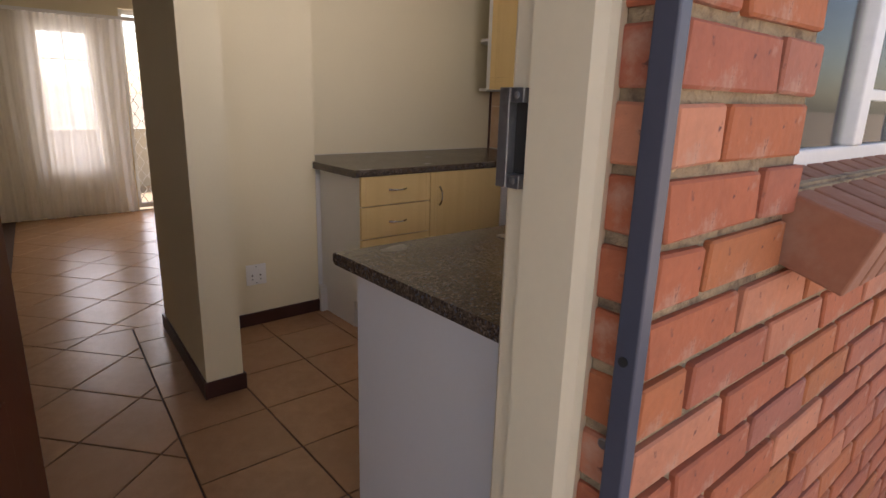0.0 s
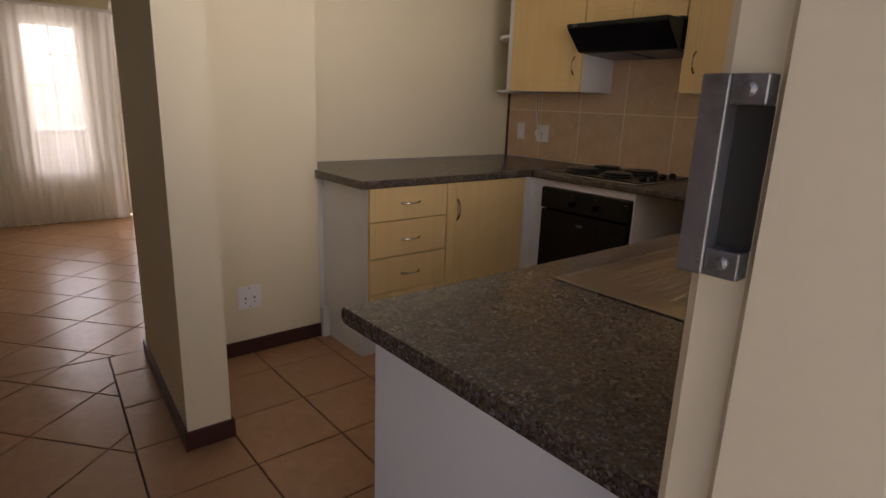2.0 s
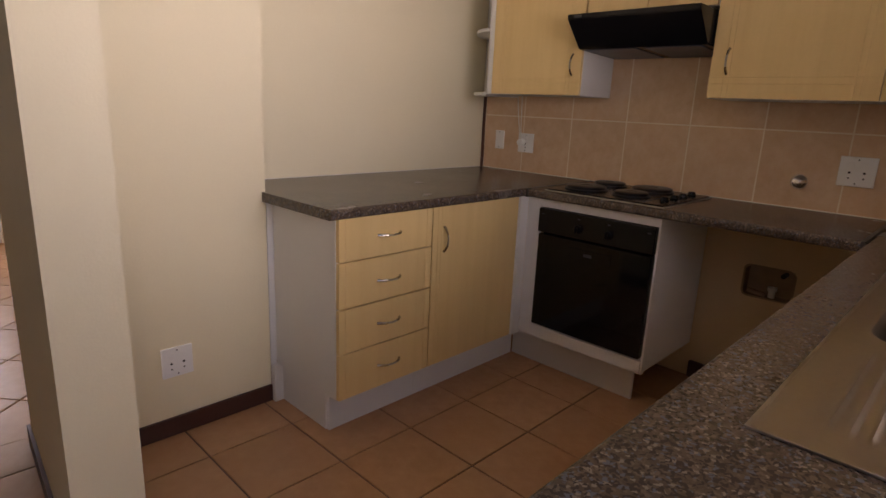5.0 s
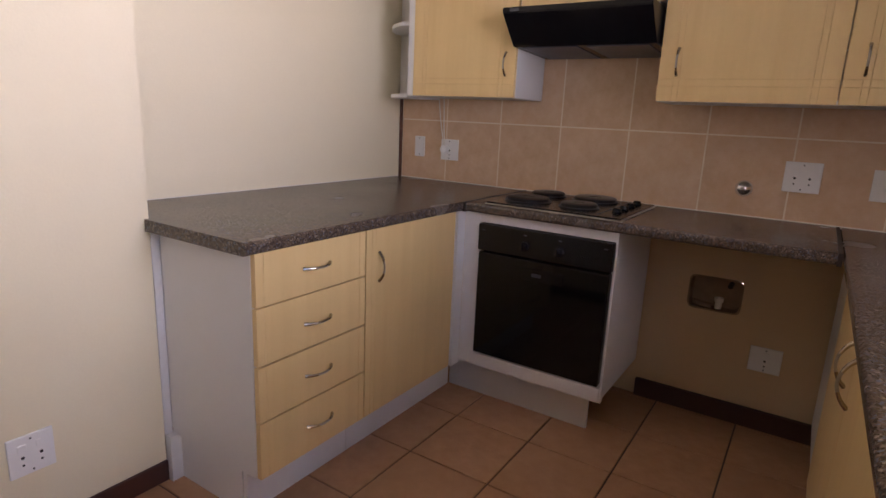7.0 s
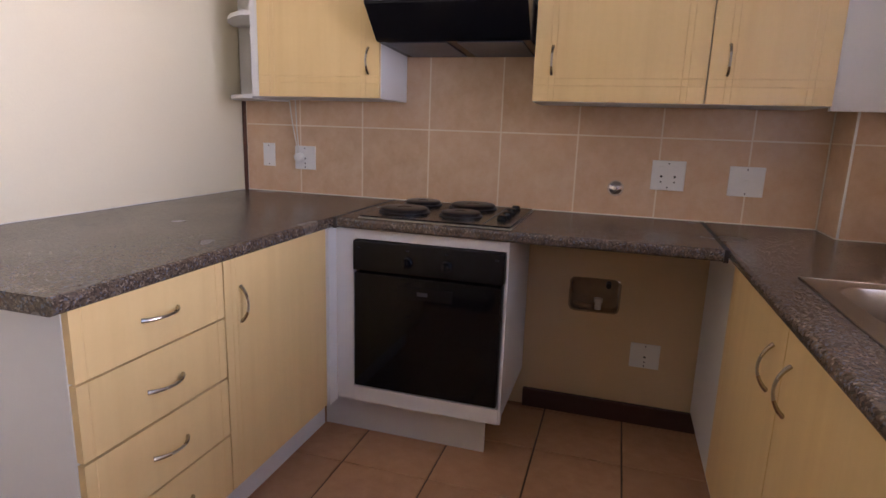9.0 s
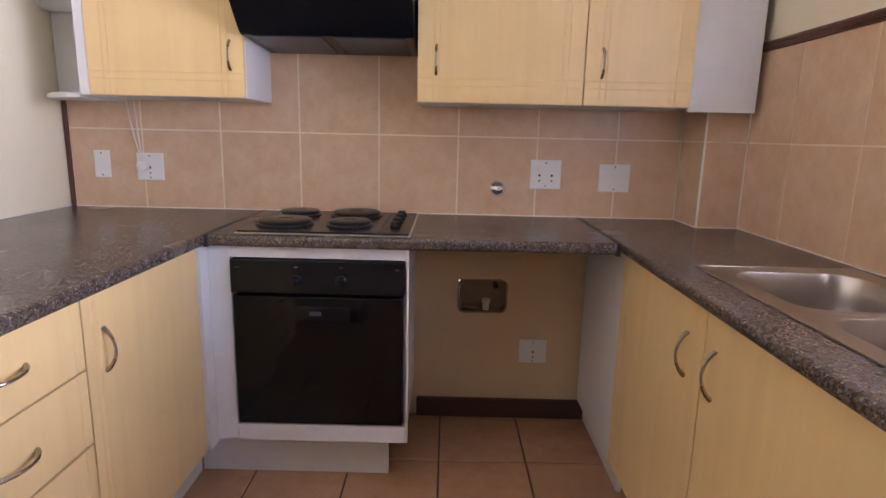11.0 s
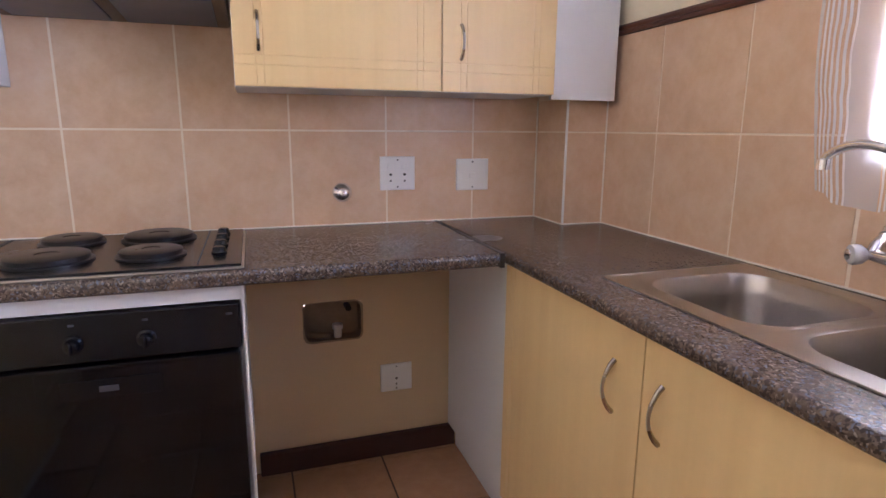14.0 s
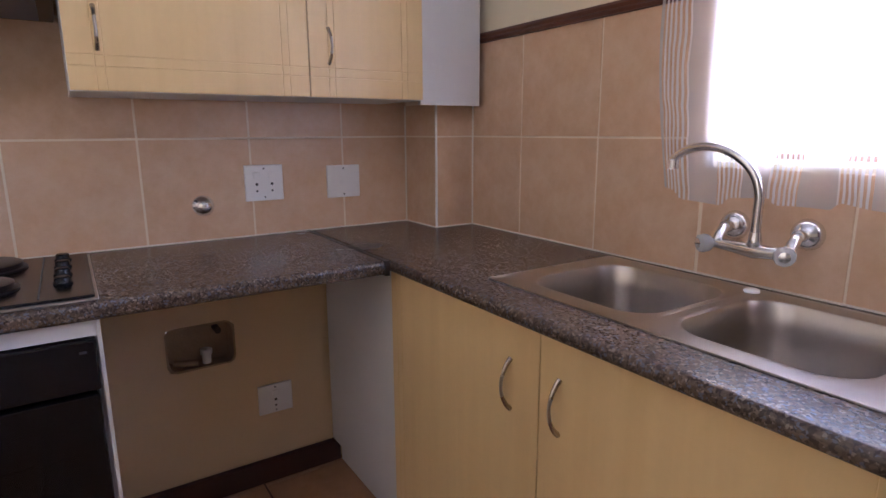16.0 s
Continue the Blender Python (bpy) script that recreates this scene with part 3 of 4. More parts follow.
# ---- cabinets ----
def panel_mesh(w, h, thick, cuts_x, cuts_z):
    """A routed front in the x-z plane facing -y at y=0, with fine V grooves across it."""
    bm = bmesh.new()
    g, deep = 0.0013, 0.0014

    def stops(length, cuts):
        out = [(0.0, False), (length, False)]
        for c in cuts:
            if 0.02 < c < length - 0.02:
                out += [(c - g, False), (c, True), (c + g, False)]
        return sorted(out)

    xs, zs = stops(w, cuts_x), stops(h, cuts_z)
    near = [[bm.verts.new((x, deep if gx or gz else 0.0, z)) for z, gz in zs] for x, gx in xs]
    far = [[bm.verts.new((x, thick, z)) for z in (0, h)] for x in (0, w)]
    for i in range(len(xs) - 1):
        for j in range(len(zs) - 1):
            bm.faces.new((near[i][j], near[i + 1][j], near[i + 1][j + 1], near[i][j + 1]))
    bm.faces.new((far[0][0], far[0][1], far[1][1], far[1][0]))
    bm.faces.new([near[i][0] for i in range(len(xs))][::-1] + [far[0][0], far[1][0]])
    bm.faces.new([near[i][-1] for i in range(len(xs))] + [far[1][1], far[0][1]])
    bm.faces.new([near[0][j] for j in range(len(zs))] + [far[0][1], far[0][0]])
    bm.faces.new([near[-1][j] for j in range(len(zs))][::-1] + [far[1][0], far[1][1]])
    return bm


def bow_handle(bm, length, out=0.026, r=0.0042):
    """A bow handle along z, standing off towards -y."""
    pts = []
    for i in range(13):
        a = i / 12
        pts.append((0, -out * math.sin(math.pi * a) ** 0.75 - 0.001, (a - 0.5) * length))
    rad = [r * (1.35 - 0.5 * math.sin(math.pi * i / 12)) for i in range(13)]
    tube(bm, pts, rad, 9)


def front(name, parent, place, turn, w, h, cuts_x, cuts_z, handle=None, label=""):
    """A cabinet front at place (its lower corner), turned about z; handle: (x, z, length, lying)."""
    ob = part(name, panel_mesh(w, h, 0.018, cuts_x, cuts_z), M_WOOD, parent, label)
    ob.location = Vector(place) - parent.matrix_world.translation
    ob.rotation_euler = (0, 0, radians(turn))
    if handle:
        hx, hz, ln, lying = handle
        bm = bmesh.new()
        bow_handle(bm, ln)
        hd = part("handle", bm, M_NICKEL, ob, "brushed nickel bow handle", True)
        hd.location = (hx, 0, hz)
        if lying:
            hd.rotation_euler = (0, radians(90), 0)
    return ob


def wparts(name, parent, *dims):
    for d in dims:
        wpart(name, boxes(d), M_WHITE, parent)


FRONT_N = 3.052          # front plane of the drawers
unit = thing("drawer_unit", (2.2, 3.45, 0), "base unit with four pale maple drawers and white side", "cabinet", "kitchen base units")
wparts("side_panel", unit, (1.972, 1.988, 3.071, 3.50, 0.165, 0.861), (2.414, 2.430, 3.071, 3.81, 0.165, 0.861))
wparts("bottom_panel", unit, (1.988, 2.414, 3.071, 3.81, 0.165, 0.181))
wparts("back_panel", unit, (1.988, 2.414, 3.79, 3.81, 0.181, 0.861))
wparts("filler_strip", unit, (1.946, 1.9715, 3.5015, 3.525, 0.165, 0.861))
wparts("foot", unit, (1.946, 1.9845, 3.474, 3.5045, 0, 0.164))
wparts("plinth", unit, (1.99, 2.43, 3.142, 3.158, 0, 0.164), (1.985, 2.00, 3.158, 3.50, 0, 0.164))
for z0, z1, hx in ((0.7045, 0.860, 2.202), (0.5290, 0.6995, 2.204), (0.3525, 0.5225, 2.206), (0.168, 0.3475, 2.21)):
    front("drawer_front", unit, (1.974, FRONT_N, z0), 0, 0.452, z1 - z0, (0.028, 0.424), (), (hx - 1.974, (0.784 if z0 > 0.7 else 0.609 if z0 > 0.5 else 0.437 if z0 > 0.3 else 0.26) - z0, 0.112, True))

unit = thing("base_cabinet", (2.7, 3.45, 0), "base cabinet with one pale maple door beside the oven", "cabinet", "kitchen base units")
wparts("side_panel", unit, (2.432, 2.448, 3.071, 3.81, 0.165, 0.861), (3.034, 3.05, 3.30, 3.81, 0.165, 0.861))
wparts("bottom_panel", unit, (2.448, 3.034, 3.10, 3.81, 0.165, 0.181))
wpart("plinth", boxes((2.432, 3.14, 3.142, 3.158, 0, 0.164)), M_WHITE, unit)
front("door", unit, (2.432, FRONT_N, 0.168), 0, 0.562, 0.692, (0.03, 0.05), (), (0.066, 0.722 - 0.168, 0.106, False))

# oven housing and oven
OV_X = 3.054
house = thing("oven_housing", (3.3, 2.7, 0), "white housing round the built-in oven", "cabinet", "kitchen base units")
wparts("front_panel", house, (OV_X + 0.004, OV_X + 0.02, 2.969, 3.0395, 0.178, 0.861), (OV_X + 0.004, OV_X + 0.02, 2.396, 2.968, 0.822, 0.861))
wparts("side_panel", house, (OV_X + 0.03, 3.60, 2.396, 2.41, 0.178, 0.861))
wparts("bottom_panel", house, (OV_X + 0.03, 3.60, 2.41, 2.968, 0.178, 0.194))
wpart("corner_strip", boxes((2.996, OV_X + 0.0035, 3.040, 3.056, 0.168, 0.861)), M_WHITE, house)
wpart("lower_rail", boxes((OV_X - 0.004, OV_X + 0.026, 2.396, 2.966, 0.180, 0.240), bevel=0.002), M_WHITE, house)
wpart("edge_strip", boxes((OV_X + 0.003, OV_X + 0.028, 2.388, 2.3955, 0.178, 0.861)), M_WHITE, house)
wpart("plinth", boxes((3.150, 3.166, 2.462, 3.14, 0, 0.177)), M_WHITE, house)

oven = thing("oven", (3.3, 2.685, 0.245), "black built-in electric oven under the hob", "oven")
wpart("control_panel", boxes((OV_X - 0.012, OV_X + 0.03, 2.400, 2.966, 0.706, 0.818), bevel=0.004), M_BLACK, oven)
wpart("body", boxes((OV_X + 0.031, 3.55, 2.414, 2.96, 0.25, 0.81)), M_BLACK, oven)
od = wpart("oven_door", boxes((OV_X - 0.010, OV_X + 0.030, 2.404, 2.962, 0.246, 0.698), bevel=0.005), M_GLASSBLACK, oven)
wpart("handle_recess", boxes((OV_X - 0.0125, OV_X - 0.0105, 2.58, 2.79, 0.618, 0.664), bevel=0.001), M_BLACK, oven)
wpart("glass_edge", boxes((OV_X - 0.014, OV_X - 0.0102, 2.415, 2.952, 0.690, 0.697), bevel=0.001), M_BLACK, oven)
wpart("badge", boxes((OV_X - 0.0140, OV_X - 0.0126, 2.672, 2.712, 0.634, 0.648), bevel=0.0005), M_BADGE, oven, "small grey badge")
for y in (2.752, 2.605):
    bm = bmesh.new()
    lathe(bm, [(0.021, 0), (0.021, -0.004), (0.016, -0.007), (0.014, -0.022), (0.011, -0.024)], (OV_X - 0.012, y, 0.752), "x", 22)
    box(bm, OV_X - 0.044, OV_X - 0.012, y - 0.004, y + 0.004, 0.738, 0.766, 0.002)
    wpart("knob", bm, M_BLACK, oven, "", True)
    wpart("mark", boxes((OV_X - 0.0128, OV_X - 0.0119, y - 0.006, y + 0.006, 0.794, 0.799)), M_BADGE, oven)
wpart("mark", boxes((OV_X - 0.0128, OV_X - 0.0119, 2.418, 2.432, 0.791, 0.796)), M_BADGE, oven)
wpart("mark", boxes((OV_X - 0.0128, OV_X - 0.0119, 2.936, 2.948, 0.791, 0.795)), M_BADGE, oven)

# sink run
FRONT_S, FRONT_P = 1.690, 1.625
run = thing("sink_cabinet", (2.46, 1.42, 0), "sink base cabinet with two pale maple doors", "cabinet", "kitchen base units")
wparts("side_panel", run, (1.872, 1.888, 1.19, 1.671, 0.12, 0.868), (3.055, 3.071, 1.19, 1.671, 0.12, 0.868))
wparts("bottom_panel", run, (1.888, 3.055, 1.19, 1.671, 0.12, 0.136))
wparts("corner_panel", run, (3.072, 3.589, 1.664, 1.680, 0.10, 0.868))
wparts("corner_plinth", run, (3.072, 3.589, 1.632, 1.648, 0.0, 0.0995))
wpart("plinth", boxes((1.872, 3.071, 1.60, 1.616, 0, 0.119)), M_WHITE, run)
front("door", run, (3.068, FRONT_S, 0.13), 180, 0.600, 0.737, (0.03, 0.055), (), (0.517, 0.725 - 0.13, 0.112, False))
front("door", run, (2.464, FRONT_S, 0.13), 180, 0.590, 0.737, (0.545, 0.565), (), (0.053, 0.730 - 0.13, 0.112, False))
pen = thing("peninsula_cabinet", (1.48, 1.42, 0), "base cabinet at the worktop end with white end panel", "cabinet", "kitchen base units")
wparts("bottom_panel", pen, (1.112, 1.872, 1.19, 1.606, 0.12, 0.136))
wparts("back_panel", pen, (1.112, 1.872, 1.19, 1.206, 0.136, 0.868))
wpart("end_panel", boxes((1.096, 1.112, 1.0480, 1.625, 0.0, 0.868), bevel=0.001), M_WHITE, pen, "plain white melamine end panel")
wpart("plinth", boxes((1.112, 1.872, 1.54, 1.556, 0, 0.119)), M_WHITE, pen)
front("door", pen, (1.870, FRONT_P, 0.13), 180, 0.375, 0.737, (0.03,), (), (0.33, 0.595, 0.112, False))
front("door", pen, (1.492, FRONT_P, 0.13), 180, 0.375, 0.737, (0.345,), (), (0.045, 0.595, 0.112, False))


# ---- worktops ----
def worktop(cells, rolled, label, thick=0.038):
    """One slab made of plan cells (x0, x1, y0, y1) that meet corner to corner; rolled edges lie on a plane (axis, value)."""
    bm = bmesh.new()
    seen = {}
    for x0, x1, y0, y1 in cells:
        vs = []
        for x, y in ((x0, y0), (x1, y0), (x1, y1), (x0, y1)):
            k = (round(x, 4), round(y, 4))
            if k not in seen:
                seen[k] = bm.verts.new((x, y, TOP))
            vs.append(seen[k])
        bm.faces.new(vs)
    ext = bmesh.ops.extrude_face_region(bm, geom=list(bm.faces))
    bmesh.ops.translate(bm, verts=[v for v in ext["geom"] if isinstance(v, bmesh.types.BMVert)], vec=(0, 0, -thick))
    axis, val = rolled
    pick = [e for e in bm.edges if all(abs(v.co[axis] - val) < 1e-5 for v in e.verts) and abs(e.verts[0].co.z - e.verts[1].co.z) < 1e-5]
    bmesh.ops.bevel(bm, geom=pick, offset=0.013, segments=5, profile=0.5, affect="EDGES")
    return tagged(mesh_ob("worktop", bm, M_TOP, True), label, "worktop", "kitchen worktops")


EX = HOB_X - 0.0045
worktop([(1.930, 1.9465, 3.032, 3.504), (1.9465, EX, 3.032, 3.504), (1.9465, EX, 3.504, NORTH_Y - 0.001)], (1, 3.032), "speckled dark granite-look worktop over the drawers")
worktop([(3.022, EX, 1.7332, 3.0223)], (0, 3.022), "speckled dark granite-look worktop carrying the hob")
SX0, SX1, SY0, SY1 = 1.540, 2.722, 1.204, 1.612   # sink outline
hx0, hx1, hy0, hy1 = SX0 + 0.012, SX1 - 0.012, SY0 + 0.012, SY1 - 0.012
ys = (SOUTH_Y + 0.003, hy0, hy1, 1.720)
cells = [(1.085, 1.3595, 1.0480, ys[0])]
for x0, x1, open_ in ((1.085, 1.3595, False), (1.3595, hx0, False), (hx0, hx1, True), (hx1, EX, False)):
    for k in range(3):
        if not (open_ and k == 1):
            cells.append((x0, x1, ys[k], ys[k + 1]))
worktop(cells, (1, 1.720), "speckled dark granite-look worktop with the inset sink", 0.031)
for y, x0 in ((1.7265, 3.018), (3.029, 3.018)):
    tagged(mesh_ob("joint_strip", boxes((x0, HOB_X - 0.002, y - 0.0065, y + 0.0065, TOP - 0.039, TOP + 0.0014), bevel=0.0006), M_JOINT), "dark brown strip covering the worktop joint", "joint strip", "worktop joints")

# ---- sink ----
sink = thing("sink", (2.13, 1.417, TOP), "stainless steel inset sink with two bowls and drainer", "sink")
SZ = TOP + 0.003


def bowl(bm, cell, inner, depth):
    """One bowl in its cell of the plate: rounded mouth, sloping sides and a dished floor."""
    x0, x1, y0, y1 = inner
    mouth = rounded_rect(x0, x1, y0, y1, 0.075, 7)
    n = len(mouth)
    cx, cy = (x0 + x1) / 2, (y0 + y1) / 2
    rim = []
    for px, py in mouth:
        dx, dy = px - cx, py - cy
        k = min([abs((cell[1] - cx) / dx) if dx > 0 else abs((cell[0] - cx) / dx) if dx < 0 else 9, abs((cell[3] - cy) / dy) if dy > 0 else abs((cell[2] - cy) / dy) if dy < 0 else 9])
        rim.append((cx + dx * k, cy + dy * k))
    for c in ((cell[0], cell[2]), (cell[0], cell[3]), (cell[1], cell[2]), (cell[1], cell[3])):
        i = min(range(n), key=lambda j: (rim[j][0] - c[0]) ** 2 + (rim[j][1] - c[1]) ** 2)
        rim[i] = c
    loops = [[bm.verts.new((px, py, SZ)) for px, py in rim]]
    for shrink, dz in ((-0.010, 0.0015), (-0.004, 0.0015), (0.0, 0.0), (0.003, -0.006), (0.008, -0.05), (0.014, -depth * 0.75), (0.024, -depth * 0.92), (0.05, -depth * 0.995), (0.085, -depth)):
        rr = rounded_rect(x0 + shrink, x1 - shrink, y0 + shrink, y1 - shrink, max(0.075 - shrink * 0.3, 0.02), 7)
        loops.append([bm.verts.new((px, py, SZ + dz)) for px, py in rr])
    for a, c in zip(loops, loops[1:]):
        for i in range(n):
            bm.faces.new((a[i], a[(i + 1) % n], c[(i + 1) % n], c[i]))
    bm.faces.new(loops[-1])


bm = bmesh.new()
bowl(bm, (2.322, SX1, SY0, SY1), (2.335, 2.662, 1.256, 1.566), 0.165)
wpart("bowl", bm, M_STEEL, sink, "", True)
bm = bmesh.new()
bowl(bm, (1.965, 2.322, SY0, SY1), (1.990, 2.290, 1.256, 1.568), 0.165)
wpart("bowl", bm, M_STEEL, sink, "", True)
for cx in (2.50, 2.14):
    bm = bmesh.new()
    lathe(bm, [(0.038, 0), (0.034, 0.003), (0.026, 0.001), (0.002, 0.0005)], (cx, 1.41, SZ - 0.165), "z", 22)
    wpart("waste", bm, M_CHROME, sink, "chrome sink waste", True)
# drainer: fluted sheet
bm = bmesh.new()
nx, ny = 40, 150
grid = []
for i in range(nx + 1):
    row = []
    for j in range(ny + 1):
        x = SX0 + (1.965 - SX0) * i / nx
        y = SY0 + (SY1 - SY0) * j / ny
        ex = min(max((x - SX0 - 0.055) / 0.03, 0), 1) * min(max((1.955 - x) / 0.03, 0), 1)
        ey = min(max((y - SY0 - 0.04) / 0.02, 0), 1) * min(max((SY1 - 0.045 - y) / 0.02, 0), 1)
        z = SZ - 0.003 * ex * ey + 0.0030 * ex * ey * max(0, math.cos((y - 1.417) * 2 * math.pi / 0.0215)) ** 2
        row.append(bm.verts.new((x, y, z)))
    grid.append(row)
for i in range(nx):
    for j in range(ny):
        bm.faces.new((grid[i][j], grid[i + 1][j], grid[i + 1][j + 1], grid[i][j + 1]))
wpart("drainer", bm, M_STEEL, sink, "fluted stainless drainer", True)
wpart("rim", boxes((SX0 - 0.004, SX1 + 0.004, SY1 - 0.002, SY1 + 0.004, TOP + 0.0002, SZ + 0.001), (SX0 - 0.004, SX1 + 0.004, SY0 - 0.004, SY0 + 0.002, TOP + 0.0002, SZ + 0.001),
                   (SX0 - 0.004, SX0 + 0.002, SY0 + 0.002, SY1 - 0.002, TOP + 0.0002, SZ + 0.001), (SX1 - 0.002, SX1 + 0.004, SY0 + 0.002, SY1 - 0.002, TOP + 0.0002, SZ + 0.001), bevel=0.0008), M_STEEL, sink)
bm = bmesh.new()
lathe(bm, [(0.016, 0), (0.016, 0.004), (0.012, 0.007), (0.002, 0.008)], (2.318, 1.232, SZ), "z", 18)
wpart("overflow_cap", bm, M_PLASTIC, sink, "small white plastic plug", True)

# ---- wall-mounted tap ----
TY = 1.245
tap = thing("mixer_tap", (2.30, SOUTH_Y, 1.0), "chrome wall-mounted sink mixer with swan neck spout", "tap")
for x in (2.399, 2.248):
    bm = bmesh.new()
    lathe(bm, [(0.031, 0.001), (0.0325, 0.007), (0.030, 0.016), (0.023, 0.025), (0.013, 0.031), (0.012, 0.05)], (x, SOUTH_Y, 1.030), "y", 24)
    tube(bm, [(x, SOUTH_Y + 0.03, 1.030), (x, TY - 0.028, 1.028), (x, TY - 0.012, 1.016), (x, TY - 0.002, 1.000)], 0.0115, 14)
    wpart("wall_flange", bm, M_CHROME, tap, "", True)
bm = bmesh.new()
tube(bm, [(2.400, TY, 0.998), (2.345, TY, 0.994), (2.316, TY, 0.993), (2.287, TY, 0.994), (2.238, TY, 0.998)], [0.011, 0.013, 0.016, 0.013, 0.011], 14)
lathe(bm, [(0.012, 0), (0.015, 0.006), (0.013, 0.022), (0.011, 0.034)], (2.316, TY, 0.998), "z", 18)
wpart("body", bm, M_CHROME, tap, "", True)
for x, s in ((2.406, 1), (2.256, -1)):
    bm = bmesh.new()
    lathe(bm, [(0.010, 0.0), (0.019, 0.012), (0.021, 0.022), (0.019, 0.030), (0.012, 0.034)], (0, 0, 0), "y", 10)
    bmesh.ops.transform(bm, verts=bm.verts, matrix=Matrix.Translation((x, TY, 0.996)) @ Matrix.Rotation(radians(-28 * s), 4, "Z"))
    k = wpart("knob", bm, M_CLEARKNOB, tap, "frosted acrylic tap knob", True)
    bm = bmesh.new()
    lathe(bm, [(0.011, 0.0335), (0.011, 0.036), (0.004, 0.0385)], (0, 0, 0), "y", 16)
    bmesh.ops.transform(bm, verts=bm.verts, matrix=Matrix.Translation((x - 2.30, TY - SOUTH_Y, -0.004)) @ Matrix.Rotation(radians(-28 * s), 4, "Z"))
    part("cap", bm, M_CHROME, k, "chrome cap", True)
bm = bmesh.new()
pts = [(2.316, TY, 1.028), (2.316, TY + 0.001, 1.075)]
for i in range(15):
    a = math.pi * i / 14 * 0.93
    pts.append((2.412 - 0.096 * math.cos(a), TY + 0.02 * i / 14, 1.102 + 0.092 * math.sin(a) + (0.05 * (i / 14) ** 3)))
tube(bm, pts, 0.0098, 14)
lathe(bm, [(0.0125, 0), (0.0125, 0.020), (0.0105, 0.022)], (pts[-1][0], pts[-1][1], pts[-1][2] - 0.020), "z", 16)
wpart("spout", bm, M_CHROME, tap, "", True)

# ---- hob ----
hob = thing("hob", (3.30, 2.68, TOP), "black four-plate electric hob with side knobs", "hob")
wpart("rim", boxes((3.046, 3.560, 2.384, 2.948, TOP, TOP + 0.005), bevel=0.002), M_STEEL, hob, "thin steel rim")
wpart("plate", boxes((3.052, 3.554, 2.390, 2.942, TOP + 0.005, TOP + 0.011), bevel=0.003), M_BLACK, hob)
for x, y, r in ((3.205, 2.827, 0.090), (3.440, 2.834, 0.073), (3.208, 2.604, 0.073), (3.440, 2.616, 0.090)):
    bm = bmesh.new()
    lathe(bm, [(r + 0.008, 0.0), (r + 0.008, 0.004), (r, 0.006), (r, 0.016), (r - 0.006, 0.019), (r * 0.3, 0.019), (r * 0.28, 0.017), (0.002, 0.017)], (x, y, TOP + 0.011), "z", 36)
    wpart("hotplate", bm, M_IRON, hob, "", True)
for x in (3.19, 3.285, 3.38, 3.475):
    bm = bmesh.new()
    lathe(bm, [(0.019, 0), (0.019, 0.004), (0.0165, 0.007), (0.0155, 0.015), (0.012, 0.018), (0.002, 0.018)], (x, 2.445, TOP + 0.011), "z", 20)
    wpart("knob", bm, M_BLACK, hob, "", True)
wpart("divider", boxes((3.075, 3.545, 2.486, 2.489, TOP + 0.011, TOP + 0.0125)), M_BADGE, hob)

# ---- hood and wall cabinets ----
hood = thing("cooker_hood", (3.4, 2.68, 1.5), "black slanted cooker hood below a wall cabinet", "hood")
bm = bmesh.new()
prof = [(3.150, 1.676), (3.152, 1.655), (3.258, 1.548), (3.270, 1.540), (3.606, 1.524), (3.606, 1.676)]
a = [bm.verts.new((x, 2.392, z)) for x, z in prof]
c = [bm.verts.new((x, 2.978, z)) for x, z in prof]
for i in range(len(prof)):
    j = (i + 1) % len(prof)
    bm.faces.new((a[i], a[j], c[j], c[i]))
bm.faces.new(a[::-1])
bm.faces.new(c)
bmesh.ops.bevel(bm, geom=list(bm.edges), offset=0.003, segments=2, affect="EDGES")
wpart("shell", bm, M_BLACK, hood)
wpart("badge", boxes((3.1485, 3.1496, 2.905, 2.945, 1.6595, 1.671)), M_BADGE, hood, "small grey badge")
bm = boxes((-0.15, 0.15, 0.02, 0.26, -0.003, 0.0), (-0.15, 0.15, -0.26, -0.02, -0.003, 0.0), bevel=0.001)
bmesh.ops.transform(bm, verts=bm.verts, matrix=Matrix.Translation((3.43, 2.685, 1.5315)) @ Matrix.Rotation(math.atan2(0.016, 0.336), 4, "Y"))
wpart("grease_filter", bm, M_GATE, hood, "dark grey mesh filter")

FRONT_E = 3.305
CABTOP = 2.06


def wall_cabinet(name, y0, y1, z0, label, doors):
    ob = thing(name, (3.46, (y0 + y1) / 2, z0), label, "wall cabinet", "kitchen wall cabinets")
    back = HOB_X - 0.004
    wparts("side_panel", ob, (FRONT_E + 0.019, back, y0, y0 + 0.016, z0, CABTOP), (FRONT_E + 0.019, back, y1 - 0.016, y1, z0, CABTOP))
    wparts("bottom_panel", ob, (FRONT_E + 0.019, back, y0 + 0.016, y1 - 0.016, z0 + 0.0005, z0 + 0.016))
    wparts("top_panel", ob, (FRONT_E + 0.019, back, y0 + 0.016, y1 - 0.016, CABTOP - 0.016, CABTOP))
    for ya, yb, hy in doors:
        w, h = ya - yb, CABTOP - z0
        # the front turned to face the room: its own x runs from ya towards yb
        front("door", ob, (FRONT_E, ya, z0 + 0.002), -90, w, h - 0.004, (0.055, 0.075, w - 0.075, w - 0.055), (0.055, 0.080, h - 0.08, h - 0.055), None if hy is None else (ya - hy, 1.474 - z0, 0.096, False))
    return ob


